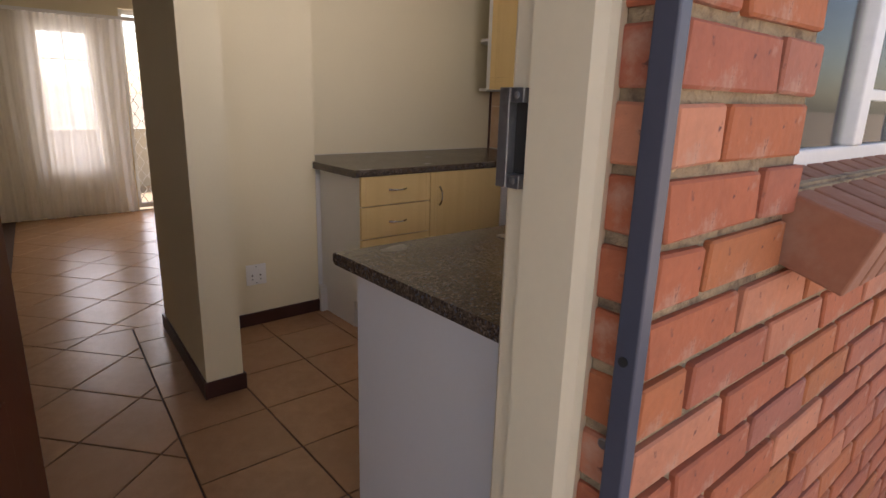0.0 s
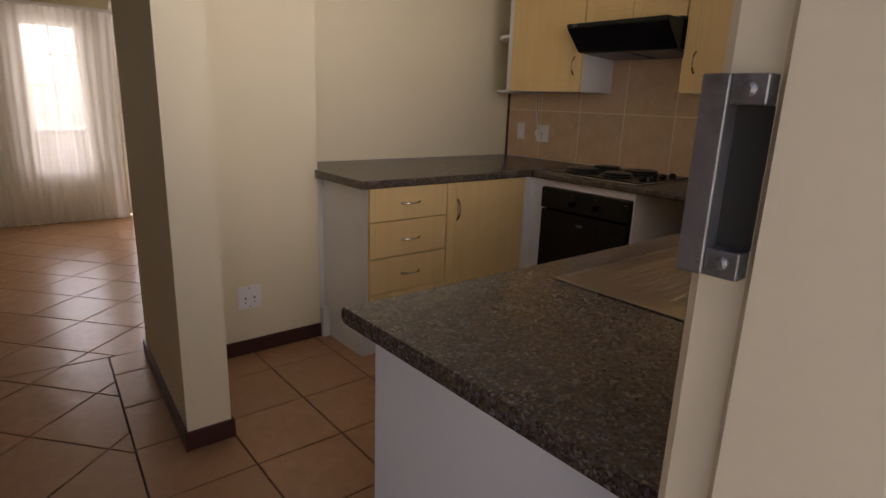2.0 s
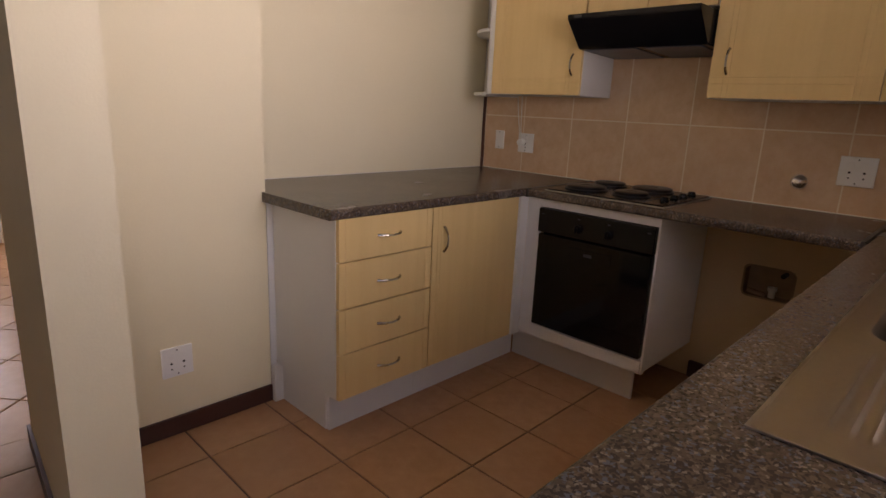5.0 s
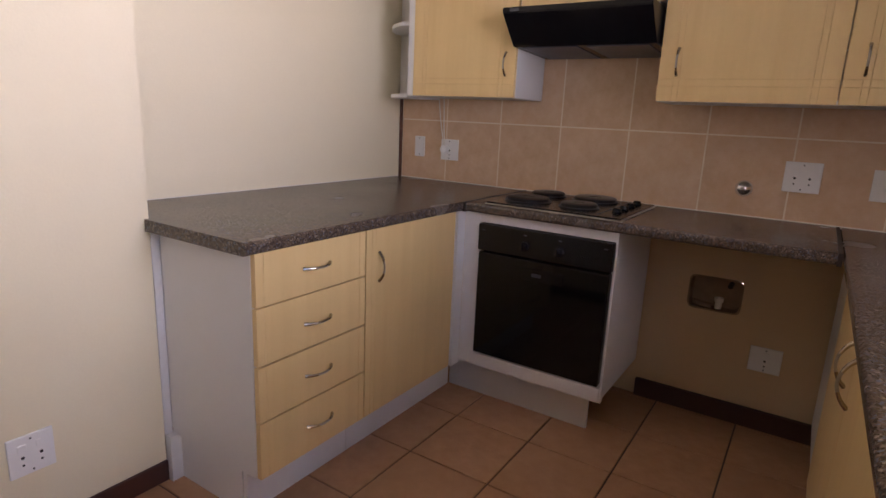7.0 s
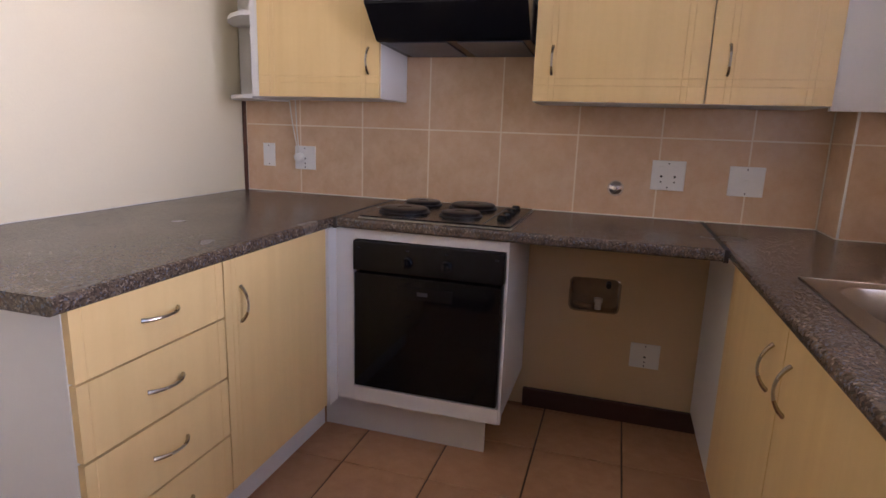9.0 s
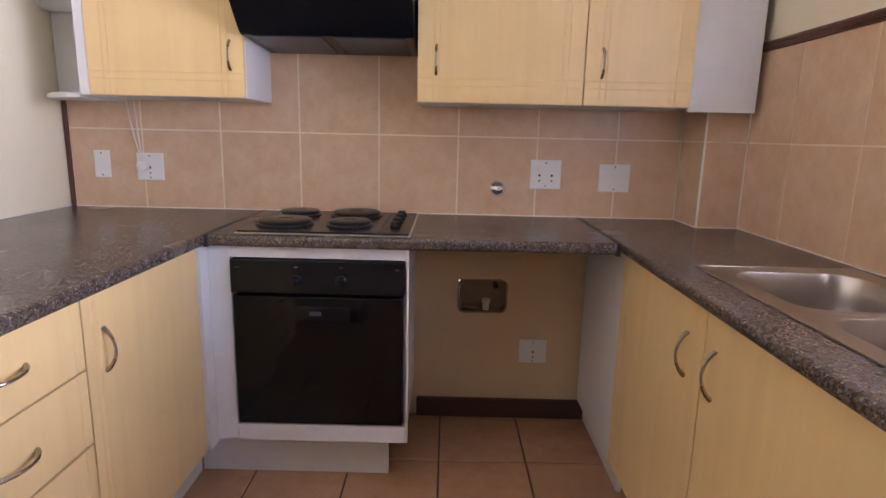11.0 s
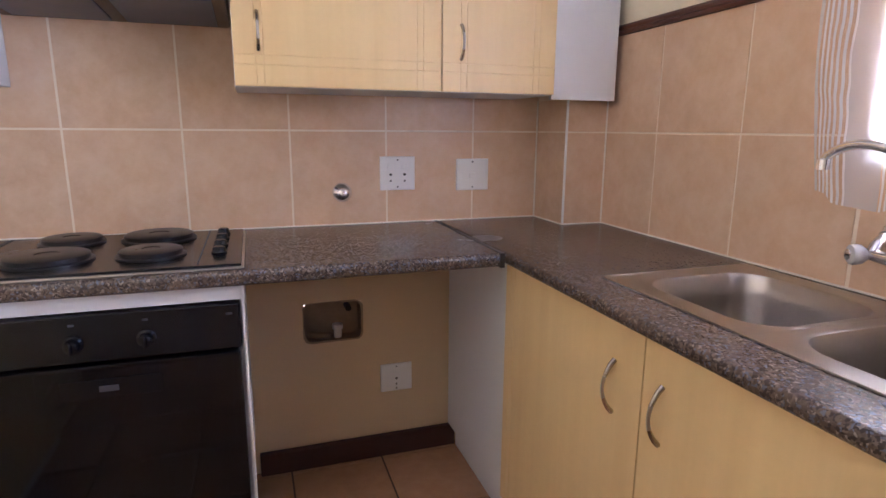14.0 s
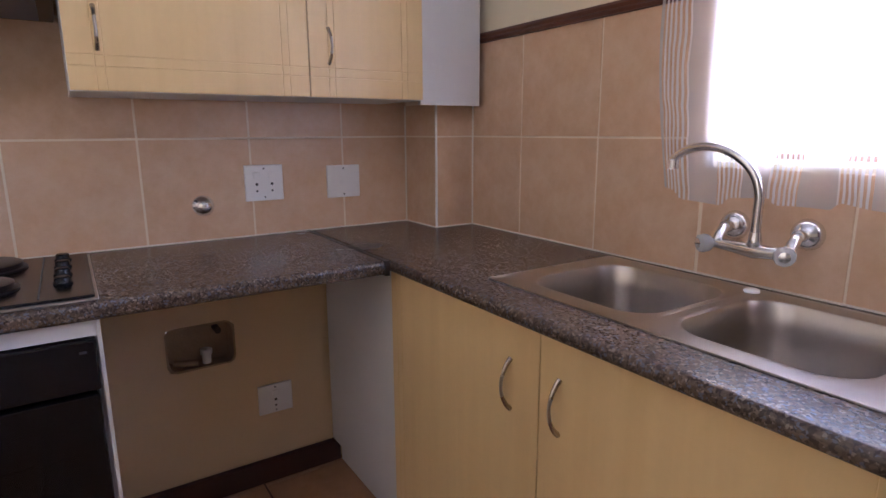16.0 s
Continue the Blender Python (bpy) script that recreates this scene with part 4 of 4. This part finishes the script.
wall_cabinet("wall_cabinet", 2.981, 3.560, 1.334, "pale maple wall cabinet beside the hood", [(3.524, 2.983, 3.028)])
big = wall_cabinet("wall_cabinet", 1.436, 2.383, 1.334, "pale maple two-door wall cabinet over the worktop", [(2.381, 1.809, 2.318), (1.805, 1.436, 1.748)])
wall_cabinet("wall_cabinet", 2.390, 2.974, 1.690, "short pale maple wall cabinet above the hood", [(2.972, 2.684, None), (2.680, 2.392, None)])
wpart("edge_strip", boxes((FRONT_E + 0.002, FRONT_E + 0.0185, 3.526, 3.560, 1.334, CABTOP), bevel=0.001), M_WHITE, bpy.data.objects["wall_cabinet"])
shelf = thing("end_shelf", (3.46, 3.65, 1.33), "open white end shelves beside the wall cabinet", "shelf")
wpart("back_panel", boxes((3.594, 3.6085, 3.5615, 3.826, 1.343, CABTOP)), M_WHITE, shelf)
for z in (1.326, 1.658, 1.99):
    bm = bmesh.new()
    prism(bm, [(FRONT_E + 0.004, 3.562), (3.592, 3.562), (3.592, 3.826), (3.55, 3.826), (3.47, 3.790), (3.40, 3.735), (3.345, 3.675), (FRONT_E + 0.004, 3.61)], z, z + 0.0165)
    wpart("board", bm, M_WHITE, shelf)
wparts("filler_panel", big, (FRONT_E + 0.016, FRONT_E + 0.032, 1.200, 1.4355, 1.322, CABTOP))

# ---- sockets, valve and the service hole ----
def plate(name, at, normal, w, h, label, kind_):
    """A wall plate: at is its centre on the wall; normal '-x' or '-y'; kind_ names what it carries."""
    ob = thing(name, at, label, "socket")
    turn = Matrix.Rotation(radians(-90), 4, "Z") if normal == "-x" else Matrix.Identity(4)

    def put(pname, bm, m, label=""):
        bmesh.ops.transform(bm, verts=bm.verts, matrix=turn)
        return part(pname, bm, m, ob, label)

    put("cover", boxes((-w / 2, w / 2, -0.009, -0.0005, -h / 2, h / 2), bevel=0.0025), M_PLASTIC)
    for z in (h * 0.40, -h * 0.40):
        bm = bmesh.new()
        lathe(bm, [(0.003, -0.0005), (0.003, -0.0112), (0.001, -0.0114)], (0, 0.001, z), "y", 8)
        put("screw", bm, M_BADGE)
    if kind_ in ("double", "single"):
        for cx in ((-w * 0.2, w * 0.2) if kind_ == "double" else (0,)):
            put("switch", boxes((cx - 0.011, cx + 0.011, -0.0118, -0.0085, h * 0.14, h * 0.30), bevel=0.0012), M_PLASTIC)
            # Solid dark studs, coloured like the shade within pin holes.
            for dx, dz, r in ((0, -0.004, 0.0048), (-0.011, -0.026, 0.0034), (0.011, -0.026, 0.0034)):
                bm = bmesh.new()
                lathe(bm, [(r, -0.001), (r, -0.0098), (r * 0.4, -0.0099)], (cx, 0, dz), "y", 10)
                put("pin_hole", bm, M_DARK)
    if kind_ == "isolator":
        put("switch", boxes((-0.012, 0.012, -0.0122, -0.0085, -0.012, 0.006), bevel=0.0012), M_PLASTIC)
    return ob


WX = HOB_X - 0.0005
plate("wall_socket", (WX, 3.686, 1.077), "-x", 0.064, 0.110, "blank white wall plate on the tiles", "blank")
plugged = plate("wall_socket", (WX, 3.489, 1.070), "-x", 0.108, 0.110, "white socket with a plug and white cord", "single")
plate("wall_socket", (WX, 1.870, 1.0745), "-x", 0.125, 0.117, "white double switched socket on the tiles", "double")
plate("wall_socket", (WX, 1.589, 1.066), "-x", 0.124, 0.114, "white isolator switch on the tiles", "isolator")
plate("wall_socket", (HOB_X + 0.003, 1.881, 0.310), "-x", 0.120, 0.108, "white socket low in the appliance gap", "single")
plate("wall_socket", (1.566, 3.5045, 0.295), "-y", 0.112, 0.116, "white socket low on the cream wall", "double")

plug = thing("plug", (WX - 0.02, 3.51, 1.072), "white plug with its cord hanging from the cabinet", "plug")
bm = bmesh.new()
lathe(bm, [(0.020, 0.011), (0.022, -0.004), (0.020, -0.020), (0.012, -0.026)], (0, 0, 0), "x", 18)
part("plug_body", bm, M_PLASTIC, plug, "", True)
for dy, ey in ((0.03, -0.004), (0.055, 0.004)):
    bm = bmesh.new()
    tube(bm, [(-0.012, ey, 0.015), (-0.020, ey - 0.002, 0.05), (-0.010, ey + dy * 0.35, 0.12), (0.002, ey + dy * 0.7, 0.19), (0.006, ey + dy * 0.9, 0.262)], 0.0028, 8)
    part("cord", bm, M_CORD, plug, "thin white cord", True)

valve = thing("stop_valve", (WX, 2.064, 1.012), "chrome stop valve with round flange on the tiles", "valve")
bm = bmesh.new()
lathe(bm, [(0.033, 0), (0.033, -0.004), (0.025, -0.014), (0.020, -0.018), (0.020, -0.034), (0.016, -0.038), (0.010, -0.040), (0.010, -0.046), (0.002, -0.047)], (0, 0, 0), "x", 26)
part("flange", bm, M_CHROME, valve, "", True)

hole = thing("service_hole", (HOB_X + 0.004, 2.108, 0.55), "rough plumbing hole in the plaster with a pipe end", "wall hole")
bm = bmesh.new()
rr = rounded_rect(-0.102, 0.102, -0.072, 0.072, 0.028, 5)
n = len(rr)
loops = []
for k, d in ((1.05, -0.0008), (1.0, -0.0016), (0.97, -0.001)):
    loops.append([bm.verts.new((d, y * k + random.uniform(-0.0015, 0.0015), z * k + random.uniform(-0.0015, 0.0015))) for y, z in rr])
for p, q in zip(loops, loops[1:]):
    for i in range(n):
        bm.faces.new((p[i], p[(i + 1) % n], q[(i + 1) % n], q[i]))
part("rim", bm, M_HOLE, hole)
bm = bmesh.new()
back = [bm.verts.new((0.055, y * 0.94, z * 0.94)) for y, z in rr]
mouth = [bm.verts.new((-0.0009, y * 0.985, z * 0.985)) for y, z in rr]
for i in range(n):
    bm.faces.new((mouth[i], mouth[(i + 1) % n], back[(i + 1) % n], back[i]))
bm.faces.new(back)
part("recess", bm, M_HOLE, hole)
bm = bmesh.new()
lathe(bm, [(0.014, 0.0), (0.014, 0.030), (0.019, 0.032), (0.019, 0.048), (0.015, 0.048), (0.015, 0.034), (0.002, 0.033)], (0.022, -0.017, -0.066), "z", 18)
part("pipe", bm, M_PVC, hole, "pale plastic pipe end", True)
bm = bmesh.new()
tube(bm, [(0.030, 0.085, -0.052), (0.026, 0.050, -0.058), (0.024, 0.010, -0.060)], 0.011, 12)
part("pipe", bm, M_HOLE, hole, "brown tube along the bottom", True)
bm = bmesh.new()
lathe(bm, [(0.011, 0.05), (0.011, 0.0), (0.004, -0.001)], (0, -0.055, 0.045), "x", 14)
part("pipe", bm, M_DARK, hole, "dark pipe end", True)

# ---- trims ----
tagged(mesh_ob("tile_edge_trim", boxes((HOB_X - 0.010, HOB_X + 0.002, 3.812, 3.8305, TOP, 1.326), bevel=0.003), M_BROWN_TRIM), "brown trim strip at the tile edge", "trim", "", "structure")
bm = bmesh.new()
prof = [(0, 0), (0.012, 0.002), (0.016, 0.010), (0.011, 0.016), (0.015, 0.024), (0.010, 0.032), (0, 0.033)]
a = [bm.verts.new((WIN_X1 + 0.015, SOUTH_Y - 0.001 + y, 1.532 + z)) for y, z in prof]
c = [bm.verts.new((3.362, SOUTH_Y - 0.001 + y, 1.532 + z)) for y, z in prof]
for i in range(len(prof)):
    j = (i + 1) % len(prof)
    bm.faces.new((a[i], a[j], c[j], c[i]))
bm.faces.new(a[::-1])
bm.faces.new(c)
tagged(mesh_ob("trim_dado", bm, M_BROWN_TRIM), "moulded dark brown rail above the tiles", "trim", "", "structure")
tagged(mesh_ob("trim_pilaster", boxes((3.3965, 3.403, 1.3225, 1.3305, TOP, 1.325), bevel=0.002), M_PLASTIC), "white plastic corner trim of the tiled duct", "trim", "", "structure")


def bead(name, *dims):
    tagged(mesh_ob(name, boxes(*dims, bevel=0.001), M_SEAL), "pale sealant bead where the tiles meet", "sealant", "", "structure")


bead("sealant_hob", (HOB_X - 0.0075, HOB_X - 0.0015, 1.33, 3.811, TOP + 0.0002, TOP + 0.0045))
bead("sealant_sink", (1.37, 3.3985, SOUTH_Y + 0.002, SOUTH_Y + 0.0065, TOP + 0.0002, TOP + 0.0045))
bead("sealant_duct", (3.3965, HOB_X - 0.008, 1.3285, 1.3335, TOP + 0.0002, TOP + 0.0045), (3.3935, 3.3985, SOUTH_Y + 0.007, 1.3285, TOP + 0.0002, TOP + 0.0045),
     (HOB_X - 0.0065, HOB_X - 0.0018, 1.3285, 1.3335, TOP + 0.005, 1.33), (3.3935, 3.3985, SOUTH_Y + 0.002, SOUTH_Y + 0.0065, TOP + 0.005, 1.33))
bead("sealant_plaster", (1.9475, HOB_X - 0.012, NORTH_Y - 0.004, NORTH_Y - 0.0002, TOP + 0.0002, TOP + 0.003))


# ---- curtains ----
def curtain(name, x0, x1, y, z0, z1, waves, amp, material, label, hem=0.0, nx=150, nz=14, seed=1):
    rng = random.Random(seed)
    ph = [rng.uniform(0, 6.28) for _ in range(5)]
    bm = bmesh.new()
    uv = bm.loops.layers.uv.new("UVMap")
    rows = []
    for i in range(nx + 1):
        u = i / nx
        col = []
        for j in range(nz + 1):
            v = j / nz
            lowz = z0 + hem * (0.5 + 0.5 * math.tanh(6 * math.sin(u * 31 + ph[0]))) + hem * 0.4 * math.sin(u * 19 + ph[1])
            k = amp * (1.0 - 0.35 * v)
            dy = k * (math.sin(u * waves * 6.283 + ph[2] + 0.5 * math.sin(v * 3 + u * 7)) + 0.45 * math.sin(u * waves * 2.3 * 6.283 + ph[3]))
            dx = 0.012 * math.sin(v * 4 + u * 11 + ph[4]) + (0.030 * math.sin(v * 5.0) * u ** 6 if hem else 0.0)
            col.append((bm.verts.new((x0 + (x1 - x0) * u + dx, y + dy, lowz + (z1 - lowz) * v)), u, v))
        rows.append(col)
    for i in range(nx):
        for j in range(nz):
            q = [rows[i][j], rows[i + 1][j], rows[i + 1][j + 1], rows[i][j + 1]]
            f = bm.faces.new([t[0] for t in q])
            for lp, t in zip(f.loops, q):
                lp[uv].uv = (t[1], t[2])
    ob = mesh_ob(name, bm, material, False)
    for p in ob.data.polygons:
        p.use_smooth = True
    return tagged(ob, label, "curtain")


curtain("kitchen_curtain", 1.42, 2.590, 1.186, 1.078, 2.12, 5, 0.008, M_NET, "white sheer kitchen curtain with open-work stripes", 0.018, seed=4)
curtain("living_curtain", 0.45, 1.74, 7.20, 0.02, 1.93, 9, 0.028, M_SHEER, "long white sheer curtain over the living room window", 0.0, 190, 8, seed=2)
rail = thing("curtain_rail", (2.0, 7.24, 1.94), "white curtain rail above the living room window", "curtain rail")
part("track", boxes((-1.7, 1.2, -0.02, 0.06, -0.01, 0.025), bevel=0.003), M_PLASTIC, rail)
krail = thing("curtain_rail", (1.95, 1.195, 2.13), "white curtain rod above the kitchen window", "curtain rail")
bm = bmesh.new()
tube(bm, [(-0.66, 0, 0), (0.66, 0, 0)], 0.008, 10)
part("rod", bm, M_PLASTIC, krail)
for x in (-0.64, 0.64):
    part("bracket", boxes((x - 0.01, x + 0.01, -0.03, 0.0, -0.008, 0.008)), M_PLASTIC, krail)

# ---- living room window and glass door ----
lw = thing("window_living", (1.26, 7.40, 0.48), "white framed living room window with burglar bars", "window", "", "structure")
wpart("window_frame", boxes((LW[0], LW[0] + 0.03, 7.38, 7.42, LW[2], LW[3]), (LW[1] - 0.03, LW[1], 7.38, 7.42, LW[2], LW[3]), (LW[0] + 0.03, LW[1] - 0.03, 7.38, 7.42, LW[2], LW[2] + 0.03), (LW[0] + 0.03, LW[1] - 0.03, 7.38, 7.42, LW[3] - 0.03, LW[3])), M_WINFRAME, lw)
for z in (0.66, 0.93, 1.00, 1.26, 1.53):
    wpart("bar", boxes((LW[0] + 0.03, LW[1] - 0.03, 7.315, 7.325, z, z + 0.012)), M_WINFRAME, lw)
wpart("bar", boxes((1.254, 1.266, 7.3255, 7.335, LW[2] + 0.02, LW[3] - 0.02)), M_WINFRAME, lw)
ld = thing("door_glass", (2.4, 7.40, 0), "white framed glass door with a trellis security gate", "door", "", "structure")
wpart("door_frame", boxes((LD[0], LD[0] + 0.045, 7.38, 7.43, 0.02, LD[3]), (LD[1] - 0.045, LD[1], 7.38, 7.43, 0.02, LD[3]), (LD[0] + 0.045, LD[1] - 0.045, 7.38, 7.43, 0.02, 0.07), (LD[0] + 0.045, LD[1] - 0.045, 7.38, 7.43, LD[3] - 0.045, LD[3]), (2.38, 2.43, 7.38, 7.43, 0.07, LD[3] - 0.045)), M_WINFRAME, ld)
bm = bmesh.new()
for i in range(6):
    x = LD[0] + 0.06 + i * 0.11
    for s in (1, -1):
        tube(bm, [(x + (0.045 * s if k % 2 else -0.045 * s), 7.33 + 0.006 * s, 0.08 + 0.145 * k) for k in range(14)], 0.004, 6)
wpart("trellis", bm, M_WINFRAME, ld, "white steel trellis")

# ---- tiles and bricks, piece by piece ----
def piece(name, mesh, parent, m):
    ob = new(name, mesh)
    ob.parent = parent
    ob.matrix_basis = parent.matrix_world.inverted() @ m
    return ob


def flat_mesh(name, poly, h, chamfer, material):
    bm = bmesh.new()
    prism(bm, poly, 0, h, chamfer)
    bmesh.ops.recalc_face_normals(bm, faces=bm.faces)
    me = bpy.data.meshes.new(name)
    bm.to_mesh(me)
    bm.free()
    me.materials.append(material)
    return me


GAP = 0.0032
P = 0.3337
cache = {}


def floor_tile(poly):
    if len(poly) < 3 or area(poly) < 0.002:
        return
    cx, cy = sum(p[0] for p in poly) / len(poly), sum(p[1] for p in poly) / len(poly)
    key = tuple((round(p[0] - cx, 3), round(p[1] - cy, 3)) for p in poly)
    if key not in cache:
        cache[key] = flat_mesh("floor_tile", [(p[0] - cx, p[1] - cy) for p in poly], 0.006, 0.0022, M_FLOOR)
    piece("tile", cache[key], floor, Matrix.Translation((cx, cy, -0.006 + random.uniform(-0.0003, 0.0003))))


def square(cx, cy, half):
    return [(cx - half, cy - half), (cx + half, cy - half), (cx + half, cy + half), (cx - half, cy + half)]


half = P / 2 - GAP
# the hall's tiles lie a little askew to the kitchen's
BORDER, SKEW, PIV = 0.985, radians(-4.1), (0.985, 3.834)


def turned(poly, a):
    ca, sa = math.cos(a), math.sin(a)
    return [(PIV[0] + (x - PIV[0]) * ca - (y - PIV[1]) * sa, PIV[1] + (x - PIV[0]) * sa + (y - PIV[1]) * ca) for x, y in poly]


def clipped(poly, *limits):
    return clip(poly, *limits) if len(poly) > 2 else []


# kitchen and the strip beside the stub: tiles laid square
for i in range(-1, 8):
    for j in range(-1, 8):
        cx, cy = 1.2425 + P * (i + 0.5), 1.2775 + P * (j + 0.5)
        whole = square(cx, cy, half)
        if i < 0:
            whole[0], whole[3] = (0.6, cy - half), (0.6, cy + half)
        poly = turned(clipped(turned(whole, -SKEW), BORDER + GAP, 9, -9, 9), SKEW)
        floor_tile(clipped(poly, 0.5, HOB_X, 1.09, NORTH_Y - GAP))
# hall and living room: tiles laid on the diagonal
d = half * math.sqrt(2)
for i in range(-16, 22):
    for j in range(-16, 22):
        cx = 0.672 + P / math.sqrt(2) * (i - j)
        cy = 3.708 + P / math.sqrt(2) * (i + j + 1)
        if not (-0.9 < cx < 4.2 and 0.5 < cy < 7.9):
            continue
        dia = [(cx, cy - d), (cx + d, cy), (cx, cy + d), (cx - d, cy)]
        floor_tile(clipped(turned(clipped(dia, 0.425, BORDER - GAP, -9, 3.834 - GAP), SKEW), -9, 9, 1.09, 9))
        floor_tile(clipped(turned(clipped(dia, 0.425, 9, 3.834 + GAP, 9), SKEW), -9, 3.6, -9, 7.28))
        floor_tile(clipped(turned(clipped(dia, -9, 0.425 - GAP * 2, 4.43, 9), SKEW), -0.5, 9, -9, 5.0))
for i in range(0, 5):
    for j in range(0, 11):
        floor_tile(clipped(turned(clipped(square(0.425 - GAP - P * (i + 0.5), 4.43 - P * (j + 0.5), half), -9, 0.425 - GAP, -9, 4.43), SKEW), -0.9, 9, 1.09, 9))

# wall tiles
WT = 0.3215
wg = 0.0026
tiles_e = struct("wall_tiles_east", boxes((HOB_X - 0.0015, HOB_X + 0.0035, 1.326, 3.812, TOP - 0.04, 2.04)), M_GROUT_WALL, "beige kitchen tiles with pale joints behind the hob", "wall tiles")
tiles_s = struct("wall_tiles_south", boxes((WIN_X1, 3.4015, SOUTH_Y - 0.0018, SOUTH_Y - 0.0005, TOP - 0.04, 1.532), (1.362, WIN_X1, SOUTH_Y - 0.0018, SOUTH_Y - 0.0005, TOP - 0.04, WIN_Z0)), M_GROUT_WALL, "beige kitchen tiles with pale joints behind the sink", "wall tiles")
tcache = {}


def wall_tile(parent, u0, u1, z0, z1, origin, uaxis):
    if u1 - u0 < 0.012 or z1 - z0 < 0.012:
        return
    key = (round(u1 - u0, 4), round(z1 - z0, 4))
    if key not in tcache:
        w, h = key
        tcache[key] = flat_mesh("wall_tile", [(-w / 2, -h / 2), (w / 2, -h / 2), (w / 2, h / 2), (-w / 2, h / 2)], 0.0035, 0.0012, M_WTILE)
    u, v = Vector(uaxis), Vector((0, 0, 1))
    n = u.cross(v)
    m = Matrix((u, v, n)).transposed().to_4x4()
    m.translation = Vector(origin) + u * ((u0 + u1) / 2) + v * ((z0 + z1) / 2) - n * 0.0015
    piece("tile", tcache[key], parent, m)


rows_z = [(TOP + 0.0015, 1.2195 - wg), (1.2195 + wg, 1.541 - wg), (1.541 + wg, 1.8625 - wg)]
# behind the hob, counted southwards from the corner
edges = [3.812] + [3.194 + WT - WT * k for k in range(0, 7)] + [1.326]
for a, c in zip(edges, edges[1:]):
    for z0, z1 in rows_z:
        wall_tile(tiles_e, -a + wg, -c - wg, z0, z1, (HOB_X, 0, 0), (0, -1, 0))
# behind the sink, counted westwards from the duct
edges = [3.4015] + [3.135 - WT * k for k in range(0, 6)] + [1.366]
for a, c in zip(edges, edges[1:]):
    for z0, z1 in rows_z[:2]:
        hi = min(z1, 1.532)
        if c >= WIN_X1 - 0.001:
            wall_tile(tiles_s, -a + wg, -c - wg, z0, hi, (0, SOUTH_Y, 0), (-1, 0, 0))
        elif a <= WIN_X1:
            wall_tile(tiles_s, -a + wg, -c - wg, z0, min(hi, WIN_Z0), (0, SOUTH_Y, 0), (-1, 0, 0))
        else:
            wall_tile(tiles_s, -a + wg, -WIN_X1, z0, hi, (0, SOUTH_Y, 0), (-1, 0, 0))
            wall_tile(tiles_s, -WIN_X1, -c - wg, z0, min(hi, WIN_Z0), (0, SOUTH_Y, 0), (-1, 0, 0))
# the duct's two faces
for z0, z1 in rows_z[:2]:
    wall_tile(tiles_s, -HOB_X + 0.004, -3.403, z0, min(z1, 1.33), (0, 1.3265, 0), (-1, 0, 0))
    wall_tile(tiles_s, -1.3225, -SOUTH_Y - 0.003, z0, min(z1, 1.33), (3.4005, 0, 0), (0, -1, 0))

# face bricks beside the entrance and below the window
bricks = bpy.data.objects["wall_south"]
bcache = {}
COURSE, BL, JOINT = 0.0812, 0.240, 0.0145


def brick(x0, x1, z0):
    w = round(x1 - x0, 3)
    if w < 0.02:
        return
    key = (w, random.randrange(3))
    if key not in bcache:
        bm = bmesh.new()
        h = COURSE - JOINT
        box(bm, -w / 2, w / 2, 0, 0.095, -h / 2, h / 2)
        for v in bm.verts:
            v.co += Vector((random.uniform(-0.003, 0.003), random.uniform(-0.0018, 0.0018), random.uniform(-0.003, 0.003)))
        bmesh.ops.bevel(bm, geom=list(bm.edges), offset=0.0035, segments=1, affect="EDGES")
        bcache[key] = bpy.data.meshes.new("brick")
        bm.to_mesh(bcache[key])
        bm.free()
        bcache[key].materials.append(M_BRICK)
    m = Matrix.Translation(((x0 + x1) / 2, OUT_Y + random.uniform(-0.002, 0.002), z0 + COURSE / 2)) @ Matrix.Rotation(radians(random.uniform(-0.35, 0.35)), 4, "Y")
    piece("brick", bcache[key], bricks, m)


for c in range(-1, 31):
    z0 = 1.274 - COURSE * 17 + c * COURSE
    end = WIN_X0 if z0 > 1.06 else 2.75
    if z0 > 2.12:
        break
    x = 1.003 if c % 2 == 1 else 1.003 - BL / 2
    while x < end - 0.02:
        a, e = max(x, 1.003), min(x + BL - JOINT, end)
        brick(a, e, z0)
        x += BL
